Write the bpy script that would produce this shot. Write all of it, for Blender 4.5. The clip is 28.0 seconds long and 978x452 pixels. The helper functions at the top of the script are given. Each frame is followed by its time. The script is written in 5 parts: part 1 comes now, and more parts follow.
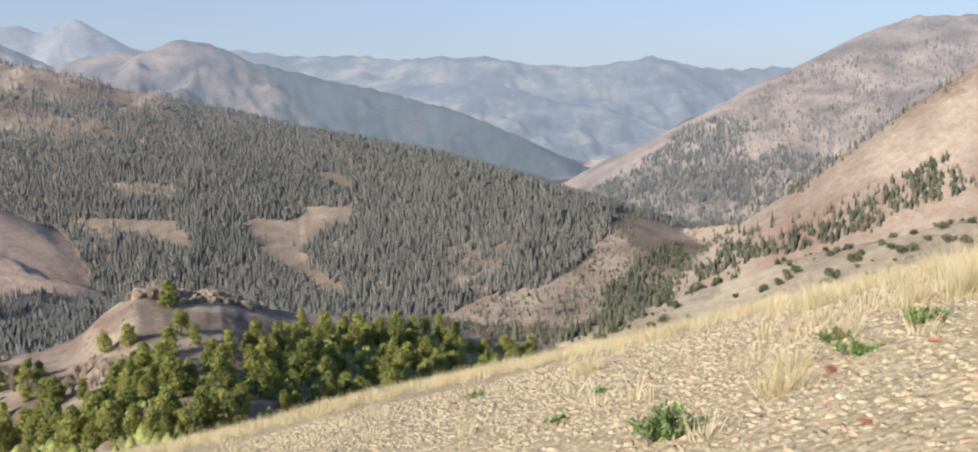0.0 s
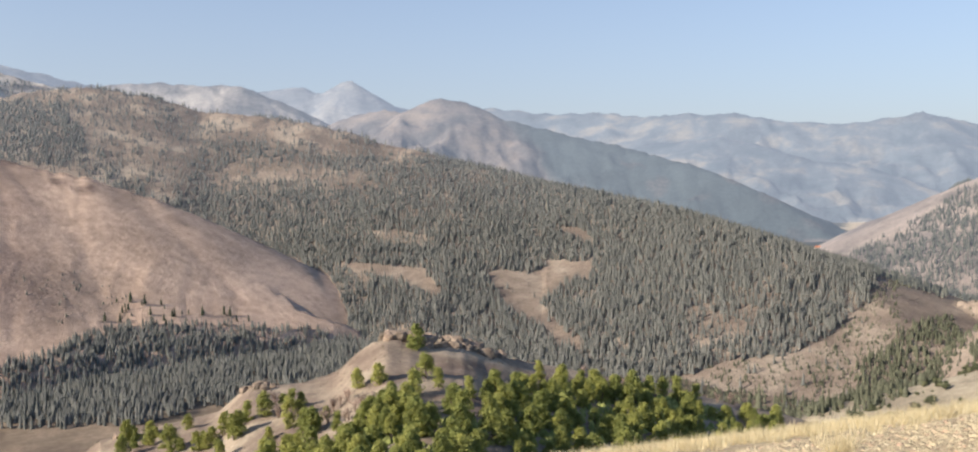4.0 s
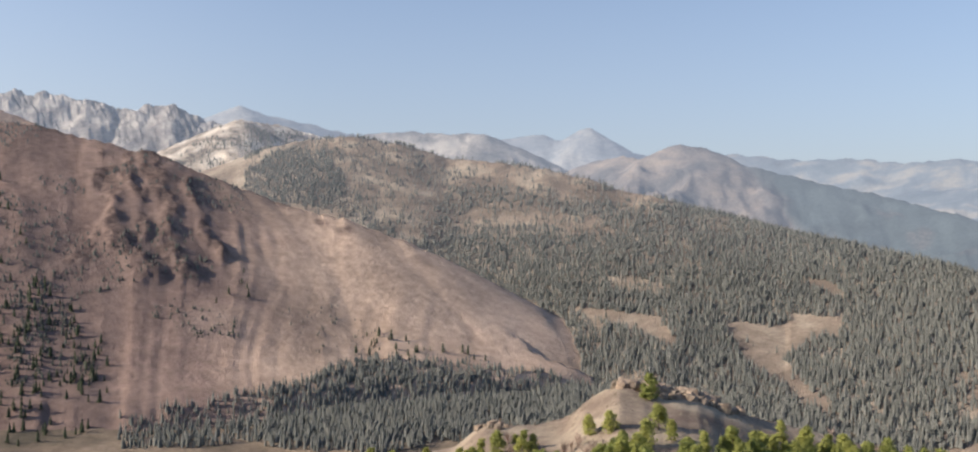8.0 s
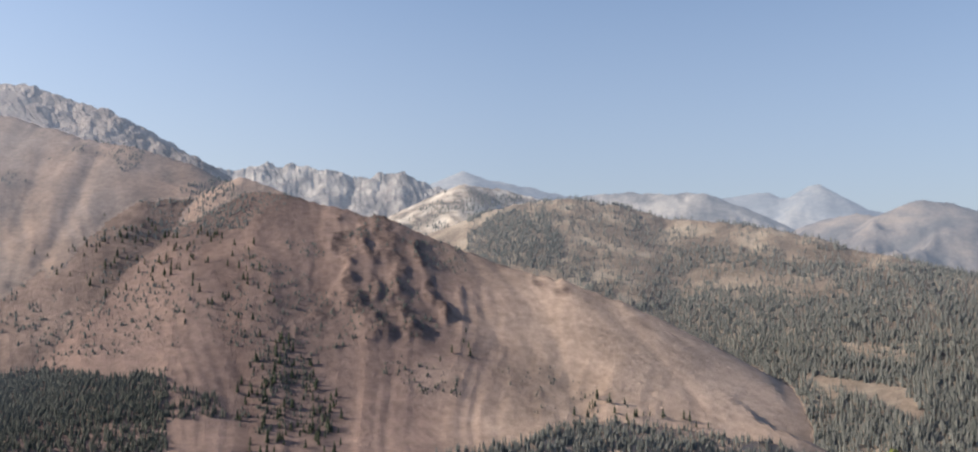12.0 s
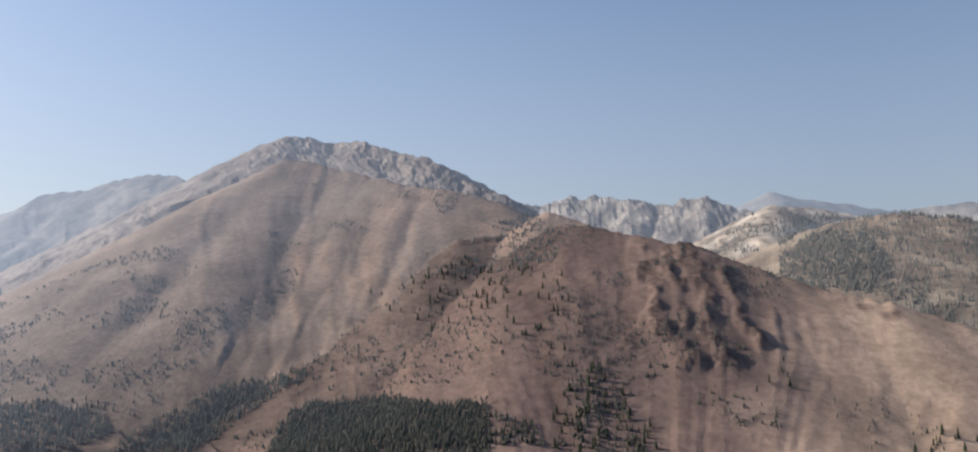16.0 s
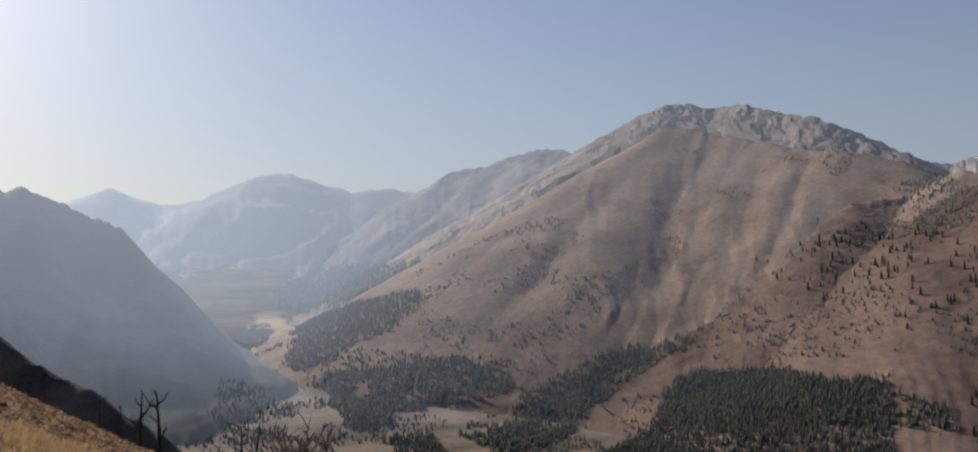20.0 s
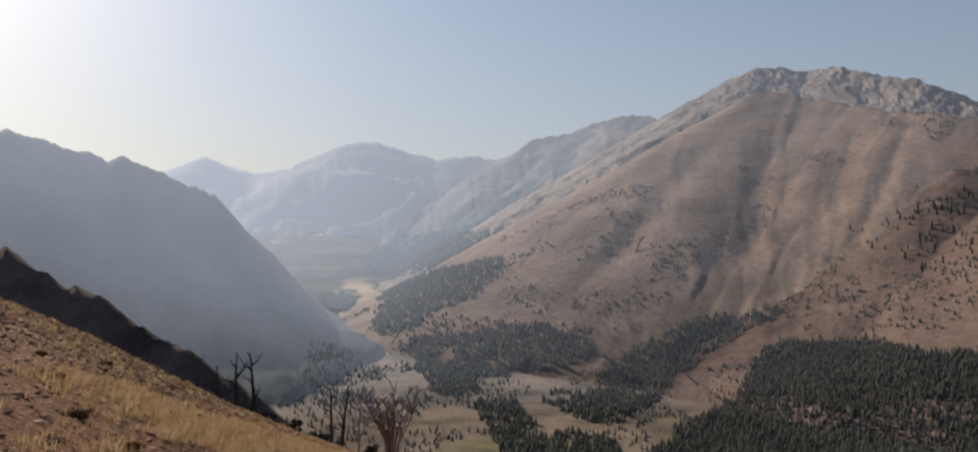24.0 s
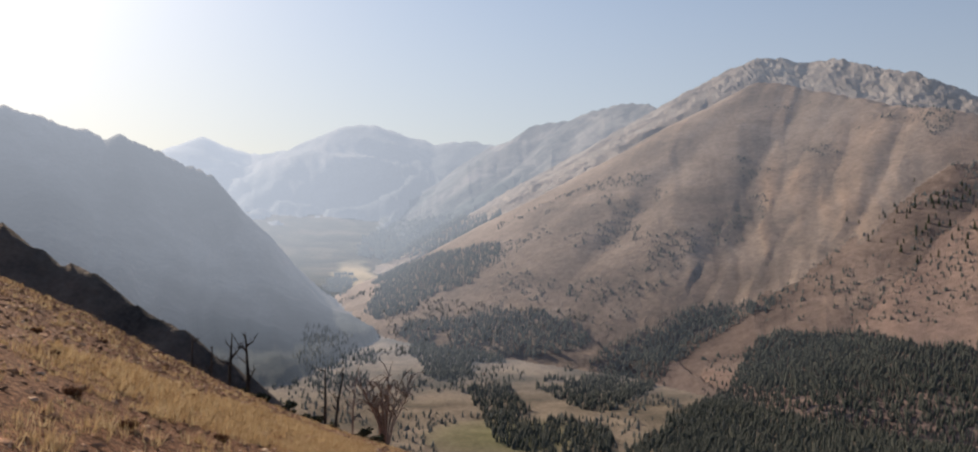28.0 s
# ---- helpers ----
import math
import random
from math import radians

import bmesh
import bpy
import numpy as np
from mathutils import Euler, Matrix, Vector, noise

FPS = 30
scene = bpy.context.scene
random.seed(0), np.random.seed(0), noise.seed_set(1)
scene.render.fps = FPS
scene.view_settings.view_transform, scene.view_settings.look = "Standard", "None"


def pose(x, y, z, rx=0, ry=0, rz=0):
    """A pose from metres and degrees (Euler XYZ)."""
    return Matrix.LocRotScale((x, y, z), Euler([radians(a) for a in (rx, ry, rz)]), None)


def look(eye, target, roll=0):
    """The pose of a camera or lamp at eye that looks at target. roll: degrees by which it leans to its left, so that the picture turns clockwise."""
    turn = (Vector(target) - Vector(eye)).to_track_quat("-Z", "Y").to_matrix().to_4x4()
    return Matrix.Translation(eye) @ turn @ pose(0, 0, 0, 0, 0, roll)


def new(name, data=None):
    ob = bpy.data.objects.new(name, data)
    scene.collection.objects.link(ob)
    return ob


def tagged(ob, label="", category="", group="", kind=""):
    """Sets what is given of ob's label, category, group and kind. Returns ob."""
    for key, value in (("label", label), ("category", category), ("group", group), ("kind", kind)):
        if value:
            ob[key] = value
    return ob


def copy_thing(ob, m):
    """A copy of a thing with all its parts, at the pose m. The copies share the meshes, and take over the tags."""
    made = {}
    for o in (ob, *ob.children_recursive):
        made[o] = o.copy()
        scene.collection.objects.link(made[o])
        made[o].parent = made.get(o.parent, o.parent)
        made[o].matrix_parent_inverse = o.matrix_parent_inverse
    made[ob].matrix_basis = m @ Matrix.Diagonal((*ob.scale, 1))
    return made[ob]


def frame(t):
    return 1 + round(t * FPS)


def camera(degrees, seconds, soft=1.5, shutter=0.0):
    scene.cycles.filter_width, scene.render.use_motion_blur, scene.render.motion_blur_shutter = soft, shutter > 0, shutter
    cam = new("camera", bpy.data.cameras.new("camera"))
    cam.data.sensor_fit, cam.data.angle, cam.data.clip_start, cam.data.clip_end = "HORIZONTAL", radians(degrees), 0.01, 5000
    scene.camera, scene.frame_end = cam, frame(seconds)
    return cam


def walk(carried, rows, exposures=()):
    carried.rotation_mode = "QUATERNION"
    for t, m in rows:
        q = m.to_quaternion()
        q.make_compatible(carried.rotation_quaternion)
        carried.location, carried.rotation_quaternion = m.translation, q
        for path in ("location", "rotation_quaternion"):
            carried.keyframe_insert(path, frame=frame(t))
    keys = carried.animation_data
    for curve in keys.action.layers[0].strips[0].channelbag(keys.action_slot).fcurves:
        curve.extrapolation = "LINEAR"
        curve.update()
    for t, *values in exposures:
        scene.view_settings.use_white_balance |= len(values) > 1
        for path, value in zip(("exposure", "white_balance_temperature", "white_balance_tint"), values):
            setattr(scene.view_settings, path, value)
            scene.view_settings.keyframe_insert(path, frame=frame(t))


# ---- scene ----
# The camera stands on a slope and turns from bearing 0 to about 95 degrees (bearings to the left of +y).
EYE = 1.6


def turn(bearing, up, lean):
    return pose(0, 0, EYE, 0, 0, bearing) @ pose(0, 0, 0, 90 + up) @ pose(0, 0, 0, 0, 0, lean)


cam = camera(57.62, 28.0, soft=2.1)
PATH = [
    (0.0, turn(-0.00, -7.39, -0.94)),
    (0.5, turn(0.71, -7.43, -0.58)),
    (1.0, turn(1.92, -7.19, -0.17)),
    (1.5, turn(3.91, -6.67, -0.24)),
    (2.0, turn(5.99, -6.60, -0.37)),
    (2.5, turn(7.94, -5.82, -0.23)),
    (3.0, turn(10.15, -4.88, -0.01)),
    (3.5, turn(12.68, -4.43, -0.11)),
    (4.0, turn(15.47, -3.65, -0.17)),
    (4.5, turn(17.85, -2.89, -0.23)),
    (6.5, turn(24.99, -0.67, 0.79)),
    (7.0, turn(26.75, -1.00, 0.53)),
    (7.5, turn(29.10, -0.91, 0.58)),
    (8.0, turn(30.60, -0.76, 0.67)),
    (8.5, turn(32.35, -0.31, 0.60)),
    (9.0, turn(33.76, 0.20, 0.54)),
    (9.5, turn(35.11, 0.51, 0.52)),
    (10.0, turn(37.14, 0.95, 0.44)),
    (10.5, turn(38.73, 1.13, 0.42)),
    (11.0, turn(40.46, 1.26, 0.68)),
    (11.5, turn(42.43, 2.16, 0.81)),
    (13.5, turn(51.80, 4.08, -0.09)),
    (14.0, turn(54.50, 3.87, -0.13)),
    (14.5, turn(57.26, 3.95, -0.20)),
    (15.0, turn(59.23, 4.12, -0.41)),
    (15.5, turn(61.98, 4.81, -0.77)),
    (16.0, turn(64.03, 4.93, -0.98)),
    (16.5, turn(67.15, 5.38, -0.86)),
    (17.0, turn(69.32, 4.91, -0.47)),
    (17.5, turn(72.09, 4.90, -0.28)),
    (18.0, turn(74.64, 4.92, -0.29)),
    (18.5, turn(78.08, 4.91, -0.59)),
    (19.0, turn(81.46, 4.18, -0.70)),
    (19.5, turn(84.98, 3.94, -0.78)),
    (20.0, turn(88.35, 3.18, -0.51)),
    (20.5, turn(91.17, 2.81, -0.04)),
    (21.0, turn(93.28, 1.26, 0.02)),
    (21.5, turn(95.22, 1.80, -0.07)),
    (23.5, turn(94.49, 1.39, -0.35)),
    (24.0, turn(93.75, 1.11, -0.26)),
    (24.5, turn(93.45, 1.28, -0.08)),
    (25.0, turn(93.61, 1.38, -0.03)),
    (25.5, turn(93.45, 0.98, 0.42)),
    (26.0, turn(93.49, 0.33, 0.46)),
    (26.5, turn(93.47, -0.33, 0.75)),
    (27.0, turn(93.30, -0.75, 0.74)),
    (27.5, turn(93.45, -0.56, 0.82)),
    (28.0, turn(93.56, 0.18, 0.83)),
]
walk(cam, PATH, [(0, 0.6, 6250, 10), (4, 0.66, 6550, 10), (8, 0.58, 6550, 10), (14, 0.46, 6450, 10), (20, -0.16, 6750, 10), (24, -0.14, 6950, 10), (28, 0.14, 7000, 10)])

# ---- light ----
SUN_BEARING, SUN_HEIGHT = 132, 26
world = bpy.data.worlds.new("sky")
scene.world = world
world.use_nodes = True
wn = world.node_tree
sky = wn.nodes.new("ShaderNodeTexSky")
sky.sky_type = "NISHITA"
sky.sun_disc = False
sky.sun_elevation, sky.sun_rotation = radians(SUN_HEIGHT), radians(-SUN_BEARING)
sky.altitude, sky.air_density, sky.dust_density, sky.ozone_density = 2600, 1.2, 6.5, 2.5
veil = wn.nodes.new("ShaderNodeMix")  # thin smoke over the whole sky
veil.data_type = "RGBA"
lift = wn.nodes.new("ShaderNodeSeparateXYZ")
thin = wn.nodes.new("ShaderNodeMapRange")  # the smoke thins upwards
thin.inputs["From Min"].default_value, thin.inputs["From Max"].default_value = 0.0, 0.4
thin.inputs["To Min"].default_value, thin.inputs["To Max"].default_value = 0.8, 0.05
direction = wn.nodes.new("ShaderNodeTexCoord").outputs["Generated"]
wn.links.new(direction, lift.inputs[0])
sunside = wn.nodes.new("ShaderNodeVectorMath")  # it shines towards the sun
sunside.operation = "DOT_PRODUCT"
sunside.inputs[1].default_value = (-math.sin(radians(SUN_BEARING)), math.cos(radians(SUN_BEARING)), 0)
wn.links.new(direction, sunside.inputs[0])
haze = wn.nodes.new("ShaderNodeValToRGB")
haze.color_ramp.elements[0].position, haze.color_ramp.elements[0].color = 0.0, (0.60, 0.645, 0.79, 1)
haze.color_ramp.elements[1].position, haze.color_ramp.elements[1].color = 0.95, (1.0, 1.0, 1.08, 1)
wn.links.new(sunside.outputs["Value"], haze.inputs[0])
bright = wn.nodes.new("ShaderNodeVectorMath")
bright.operation = "SCALE"
bright.inputs["Scale"].default_value = 4.2
wn.links.new(haze.outputs[0], bright.inputs[0])
wn.links.new(bright.outputs[0], veil.inputs[7])
wn.links.new(lift.outputs["Z"], thin.inputs["Value"])
wn.links.new(thin.outputs[0], veil.inputs["Factor"])
wn.links.new(sky.outputs[0], veil.inputs[6])
wn.links.new(veil.outputs[2], wn.nodes["Background"].inputs[0])
wn.nodes["Background"].inputs[1].default_value = 0.117
sun = new("sun", bpy.data.lights.new("sun", "SUN"))
sun.data.energy, sun.data.angle, sun.data.color = 5.0, radians(0.8), (1.0, 0.88, 0.74)
b, h = radians(SUN_BEARING), radians(SUN_HEIGHT)
sun.matrix_world = look((0, 0, 900), (900 * math.sin(b) * math.cos(h), -900 * math.cos(b) * math.cos(h), 900 - 900 * math.sin(h)))


# ---- materials ----
def nodes(name, rough=0.9):
    m = bpy.data.materials.new(name)
    m.use_nodes = True
    p = m.node_tree.nodes["Principled BSDF"]
    p.inputs["Roughness"].default_value = rough
    p.inputs["Specular IOR Level"].default_value = 0.06
    return m, m.node_tree, p


def noise_node(nt, scale, detail=6, rough=0.6, stretch=None, warp=0):
    c = nt.nodes.new("ShaderNodeTexCoord")
    n = nt.nodes.new("ShaderNodeTexNoise")
    n.inputs["Scale"].default_value, n.inputs["Detail"].default_value = scale, detail
    n.inputs["Roughness"].default_value, n.inputs["Distortion"].default_value = rough, warp
    if stretch:
        mp = nt.nodes.new("ShaderNodeMapping")
        mp.inputs["Scale"].default_value = stretch
        nt.links.new(c.outputs["Object"], mp.inputs[0])
        nt.links.new(mp.outputs[0], n.inputs["Vector"])
    else:
        nt.links.new(c.outputs["Object"], n.inputs["Vector"])
    return n.outputs["Fac"]


def ramp(nt, fac, stops):
    r = nt.nodes.new("ShaderNodeValToRGB")
    e = r.color_ramp.elements
    while len(e) < len(stops):
        e.new(0.5)
    for el, (p, c) in zip(e, stops):
        el.position, el.color = p, (*c, 1) if len(c) == 3 else c
    nt.links.new(fac, r.inputs[0])
    return r.outputs[0]


def mix(nt, fac, a, b, mode="MIX"):
    n = nt.nodes.new("ShaderNodeMix")
    n.data_type, n.blend_type = "RGBA", mode
    if isinstance(fac, (int, float)):
        n.inputs["Factor"].default_value = fac
    else:
        nt.links.new(fac, n.inputs["Factor"])
    for sock, v in (("A", a), ("B", b)):
        s = [i for i in n.inputs if i.name == sock and i.type == "RGBA"][0]
        if isinstance(v, tuple):
            s.default_value = (*v, 1)
        else:
            nt.links.new(v, s)
    return [o for o in n.outputs if o.type == "RGBA"][0]


def bump(nt, p, fac, dist, strength=1.0):
    b = nt.nodes.new("ShaderNodeBump")
    b.inputs["Strength"].default_value, b.inputs["Distance"].default_value = strength, dist
    nt.links.new(fac, b.inputs["Height"])
    nt.links.new(b.outputs[0], p.inputs["Normal"])


def attribute(nt, name):
    a = nt.nodes.new("ShaderNodeAttribute")
    a.attribute_name = name
    return a.outputs["Fac"]


def earth(name, main, pale, dark, size, relief, streak=True, alt=None):
    """Scree, soil and rock: broad patches, rills darker in hollows and paler on ribs, and fine grain."""
    m, nt, p = nodes(name, 0.95)
    broad = noise_node(nt, 1 / size, 5, 0.6, warp=0.4)
    fine = noise_node(nt, 14 / size, 7, 0.75)
    col = ramp(nt, broad, [(0.36, dark), (0.5, main), (0.62, pale)])
    if alt:
        other = ramp(nt, broad, [(0.33, tuple(c * 0.78 for c in alt)), (0.5, alt), (0.68, tuple(c * 1.2 for c in alt))])
        col = mix(nt, attribute(nt, "soil"), col, other)
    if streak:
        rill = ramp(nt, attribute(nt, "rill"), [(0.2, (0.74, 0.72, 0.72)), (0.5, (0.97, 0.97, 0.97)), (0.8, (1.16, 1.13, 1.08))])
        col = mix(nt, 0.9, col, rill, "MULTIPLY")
    rock = ramp(nt, attribute(nt, "rock"), [(0.45, (0, 0, 0)), (0.62, (1, 1, 1))])
    grey = ramp(nt, fine, [(0.3, tuple(c * 0.55 for c in dark)), (0.7, tuple(c * 0.95 for c in main))])
    col = mix(nt, rock, col, grey)
    grain = ramp(nt, fine, [(0.3, (0.62, 0.62, 0.62)), (0.7, (1.32, 1.32, 1.32))])
    col = mix(nt, 0.75, col, grain, "MULTIPLY")
    nt.links.new(col, p.inputs["Base Color"])
    bump(nt, p, fine, relief, 0.8)
    return m


def hillside_soil():
    """Pale shale on one flank of the hillside, dark reddish rubble on the other."""
    m, nt, p = nodes("hillside_soil", 0.95)
    fine = noise_node(nt, 30, 6, 0.7)
    mid = noise_node(nt, 1.3, 5, 0.6)

    def chips(scale):
        c = nt.nodes.new("ShaderNodeTexCoord")
        v = nt.nodes.new("ShaderNodeTexVoronoi")
        v.inputs["Scale"].default_value = scale
        nt.links.new(c.outputs["Object"], v.inputs["Vector"])
        s = nt.nodes.new("ShaderNodeSeparateColor")
        nt.links.new(v.outputs["Color"], s.inputs[0])
        return s.outputs[0], v.outputs["Distance"]

    tone, gap = chips(17)
    tone2, gap2 = chips(38)
    both = mix(nt, 0.5, tone, tone2)
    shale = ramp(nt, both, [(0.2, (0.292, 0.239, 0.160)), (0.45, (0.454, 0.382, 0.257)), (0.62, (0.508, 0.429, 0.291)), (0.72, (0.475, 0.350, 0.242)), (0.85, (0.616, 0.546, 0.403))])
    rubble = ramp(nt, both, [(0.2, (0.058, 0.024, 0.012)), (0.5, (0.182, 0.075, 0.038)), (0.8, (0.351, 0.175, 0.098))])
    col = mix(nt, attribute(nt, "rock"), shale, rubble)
    patch = ramp(nt, mid, [(0.3, (0.82, 0.8, 0.77)), (0.7, (1.14, 1.12, 1.06))])
    col = mix(nt, 0.8, col, patch, "MULTIPLY")
    dark = ramp(nt, gap, [(0.35, (1, 1, 1)), (0.75, (0.7, 0.68, 0.66))])
    nt.links.new(mix(nt, 0.8, col, dark, "MULTIPLY"), p.inputs["Base Color"])
    lift = nt.nodes.new("ShaderNodeMath")
    lift.operation = "MULTIPLY_ADD"
    lift.inputs[1].default_value = -0.5
    nt.links.new(gap, lift.inputs[0])
    nt.links.new(tone, lift.inputs[2])
    bump(nt, p, lift.outputs[0], 0.014, 0.8)
    return m


HILLSOIL = hillside_soil()
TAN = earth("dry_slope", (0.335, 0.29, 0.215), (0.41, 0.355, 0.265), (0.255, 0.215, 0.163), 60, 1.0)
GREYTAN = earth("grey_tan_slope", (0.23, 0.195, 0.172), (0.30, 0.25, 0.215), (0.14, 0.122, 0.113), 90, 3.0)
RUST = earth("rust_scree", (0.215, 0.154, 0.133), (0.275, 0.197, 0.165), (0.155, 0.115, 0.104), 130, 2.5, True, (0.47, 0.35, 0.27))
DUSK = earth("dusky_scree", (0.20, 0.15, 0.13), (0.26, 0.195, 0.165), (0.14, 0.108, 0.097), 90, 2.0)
# its last colour is the warm tint painted on the sunlit face
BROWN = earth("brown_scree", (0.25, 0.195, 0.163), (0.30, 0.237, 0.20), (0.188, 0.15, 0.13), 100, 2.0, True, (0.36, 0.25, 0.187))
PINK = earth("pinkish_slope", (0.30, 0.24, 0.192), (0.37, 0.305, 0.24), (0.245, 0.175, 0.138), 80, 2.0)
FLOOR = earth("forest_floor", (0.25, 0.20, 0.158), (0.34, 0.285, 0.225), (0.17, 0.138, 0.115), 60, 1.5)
BENCHSOIL = earth("bench_soil", (0.265, 0.21, 0.162), (0.36, 0.30, 0.228), (0.185, 0.14, 0.112), 14, 0.5, False)
VALLEY = earth("valley_meadow", (0.185, 0.145, 0.108), (0.255, 0.20, 0.148), (0.105, 0.09, 0.068), 55, 1.0, False, (0.165, 0.155, 0.075))
GRANITE = earth("pale_granite", (0.30, 0.275, 0.255), (0.41, 0.375, 0.34), (0.17, 0.16, 0.157), 50, 6)
SUMMIT = earth("summit_rock", (0.27, 0.235, 0.215), (0.33, 0.29, 0.265), (0.19, 0.168, 0.16), 80, 4)
CREAM = earth("cream_scree", (0.42, 0.355, 0.29), (0.6, 0.54, 0.46), (0.13, 0.115, 0.10), 50, 4)


def paint_haze(m, start, amount=1.0):
    """Haze painted as emission on surfaces beyond start metres, strongest towards the sun."""
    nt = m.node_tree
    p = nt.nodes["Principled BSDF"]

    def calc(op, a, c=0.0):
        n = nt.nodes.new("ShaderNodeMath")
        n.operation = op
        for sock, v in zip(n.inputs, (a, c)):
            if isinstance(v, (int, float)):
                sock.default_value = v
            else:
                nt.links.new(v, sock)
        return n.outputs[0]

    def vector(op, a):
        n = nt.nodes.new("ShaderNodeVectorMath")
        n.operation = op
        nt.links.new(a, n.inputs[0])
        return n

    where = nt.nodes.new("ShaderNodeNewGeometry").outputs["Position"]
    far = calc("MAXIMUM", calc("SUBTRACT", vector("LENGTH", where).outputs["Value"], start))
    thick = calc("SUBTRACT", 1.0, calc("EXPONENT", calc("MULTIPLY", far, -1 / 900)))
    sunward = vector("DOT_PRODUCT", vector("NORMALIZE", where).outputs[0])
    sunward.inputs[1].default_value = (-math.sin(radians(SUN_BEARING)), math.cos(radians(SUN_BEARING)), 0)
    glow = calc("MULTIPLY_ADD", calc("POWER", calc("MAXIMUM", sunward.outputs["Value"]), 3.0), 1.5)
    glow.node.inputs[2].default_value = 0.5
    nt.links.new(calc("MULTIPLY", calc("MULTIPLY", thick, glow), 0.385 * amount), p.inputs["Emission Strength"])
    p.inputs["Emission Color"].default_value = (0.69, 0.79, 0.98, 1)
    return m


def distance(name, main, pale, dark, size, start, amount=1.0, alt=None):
    """Ranges so far off that haze is painted over them as a glow."""
    return paint_haze(earth(name, main, pale, dark, size, 3, name == "hazy_cliffs", alt), start, amount)


# the blue lean of these base colours is haze put into the colour
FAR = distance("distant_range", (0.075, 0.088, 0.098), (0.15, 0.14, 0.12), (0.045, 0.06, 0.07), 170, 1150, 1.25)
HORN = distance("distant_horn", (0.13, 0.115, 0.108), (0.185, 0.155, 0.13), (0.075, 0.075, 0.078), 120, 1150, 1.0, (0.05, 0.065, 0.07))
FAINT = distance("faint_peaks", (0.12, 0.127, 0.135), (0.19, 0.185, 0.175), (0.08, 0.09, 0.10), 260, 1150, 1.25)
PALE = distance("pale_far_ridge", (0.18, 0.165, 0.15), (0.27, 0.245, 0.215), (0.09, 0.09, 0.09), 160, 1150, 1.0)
HEAD = distance("painted_haze_headwall", (0.09, 0.092, 0.092), (0.13, 0.122, 0.115), (0.05, 0.056, 0.06), 160, 1150, 1.1, (0.05, 0.06, 0.065))
HAZE_SIDE = distance("painted_haze_valley_side", (0.085, 0.078, 0.073), (0.16, 0.14, 0.125), (0.035, 0.037, 0.037), 120, 700, 1.12, (0.035, 0.045, 0.045))
FARVALLEY = distance("painted_haze_meadow", (0.06, 0.064, 0.055), (0.115, 0.10, 0.08), (0.035, 0.043, 0.04), 130, 1150, 0.9, (0.42, 0.335, 0.22))
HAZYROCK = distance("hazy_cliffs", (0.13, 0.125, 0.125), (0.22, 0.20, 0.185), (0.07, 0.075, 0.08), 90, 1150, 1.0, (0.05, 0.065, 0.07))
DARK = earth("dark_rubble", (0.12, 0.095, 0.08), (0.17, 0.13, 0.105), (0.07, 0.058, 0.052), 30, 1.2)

# the same painted haze on the nearer rock, slopes and valley floor
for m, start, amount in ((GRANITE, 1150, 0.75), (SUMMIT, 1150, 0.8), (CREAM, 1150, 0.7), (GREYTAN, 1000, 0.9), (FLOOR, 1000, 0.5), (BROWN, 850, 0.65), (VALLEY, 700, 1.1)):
    paint_haze(m, start, amount)

# ---- terrain ----
# crest lines of the landforms, seen from the lookout: bearing, height angle (degrees), distance (m)
CREST = {}
CREST["near"] = [(-29.1, -9.14, 15), (-25.4, -10.29, 16), (-20.9, -11.49, 17), (-16.5, -12.85, 18), (-11.1, -14.42, 19), (-6.7, -15.38, 20), (-2.6, -16.50, 21), (3.7, -17.56, 22), (9.4, -18.43, 22), (15.1, -19.48, 22), (20.4, -20.09, 22), (99.1, -14.09, 46), (102.3, -13.14, 50), (104.6, -12.33, 52), (107.3, -11.12, 55), (111.1, -9.31, 55), (114.0, -7.72, 55), (117.4, -5.78, 55), (120.4, -4.08, 55), (122.3, -3.34, 55)]
CREST["bench"] = [(-6.4, -15.29, 310), (-2.6, -14.79, 300), (1.4, -14.20, 285), (5.4, -13.53, 270), (9.5, -12.79, 260), (13.6, -12.17, 250), (17.2, -11.20, 240), (20.0, -11.04, 236), (22.3, -10.76, 236), (23.9, -11.47, 238), (25.5, -12.92, 240), (28.1, -13.39, 240), (30.7, -13.19, 242), (32.8, -14.74, 245), (35.6, -15.14, 245), (39.5, -15.66, 250)]
CREST["spur_near"] = [(-29.0, -6.50, 400), (-23.6, -8.00, 410), (-19.8, -9.09, 420), (-16.5, -10.36, 425), (-13.8, -11.61, 430), (-10.7, -12.87, 440), (-7.1, -14.51, 450), (-3.8, -15.72, 470)]
CREST["spur_red"] = [(-28.6, 2.22, 730), (-26.6, 0.19, 740), (-23.4, -2.66, 760), (-19.7, -5.68, 780), (-16.4, -7.08, 820), (-12.6, -7.53, 850), (-8.7, -8.76, 880)]
CREST["east"] = [(-28.5, 4.94, 1850), (-25.4, 5.06, 1820), (-23.1, 4.38, 1760), (-20.8, 3.23, 1680), (-18.0, 1.66, 1600), (-15.5, 0.40, 1560), (-12.5, -1.09, 1540), (-10.2, -2.62, 1560), (-7.9, -4.38, 1600), (-5.9, -5.17, 1640)]
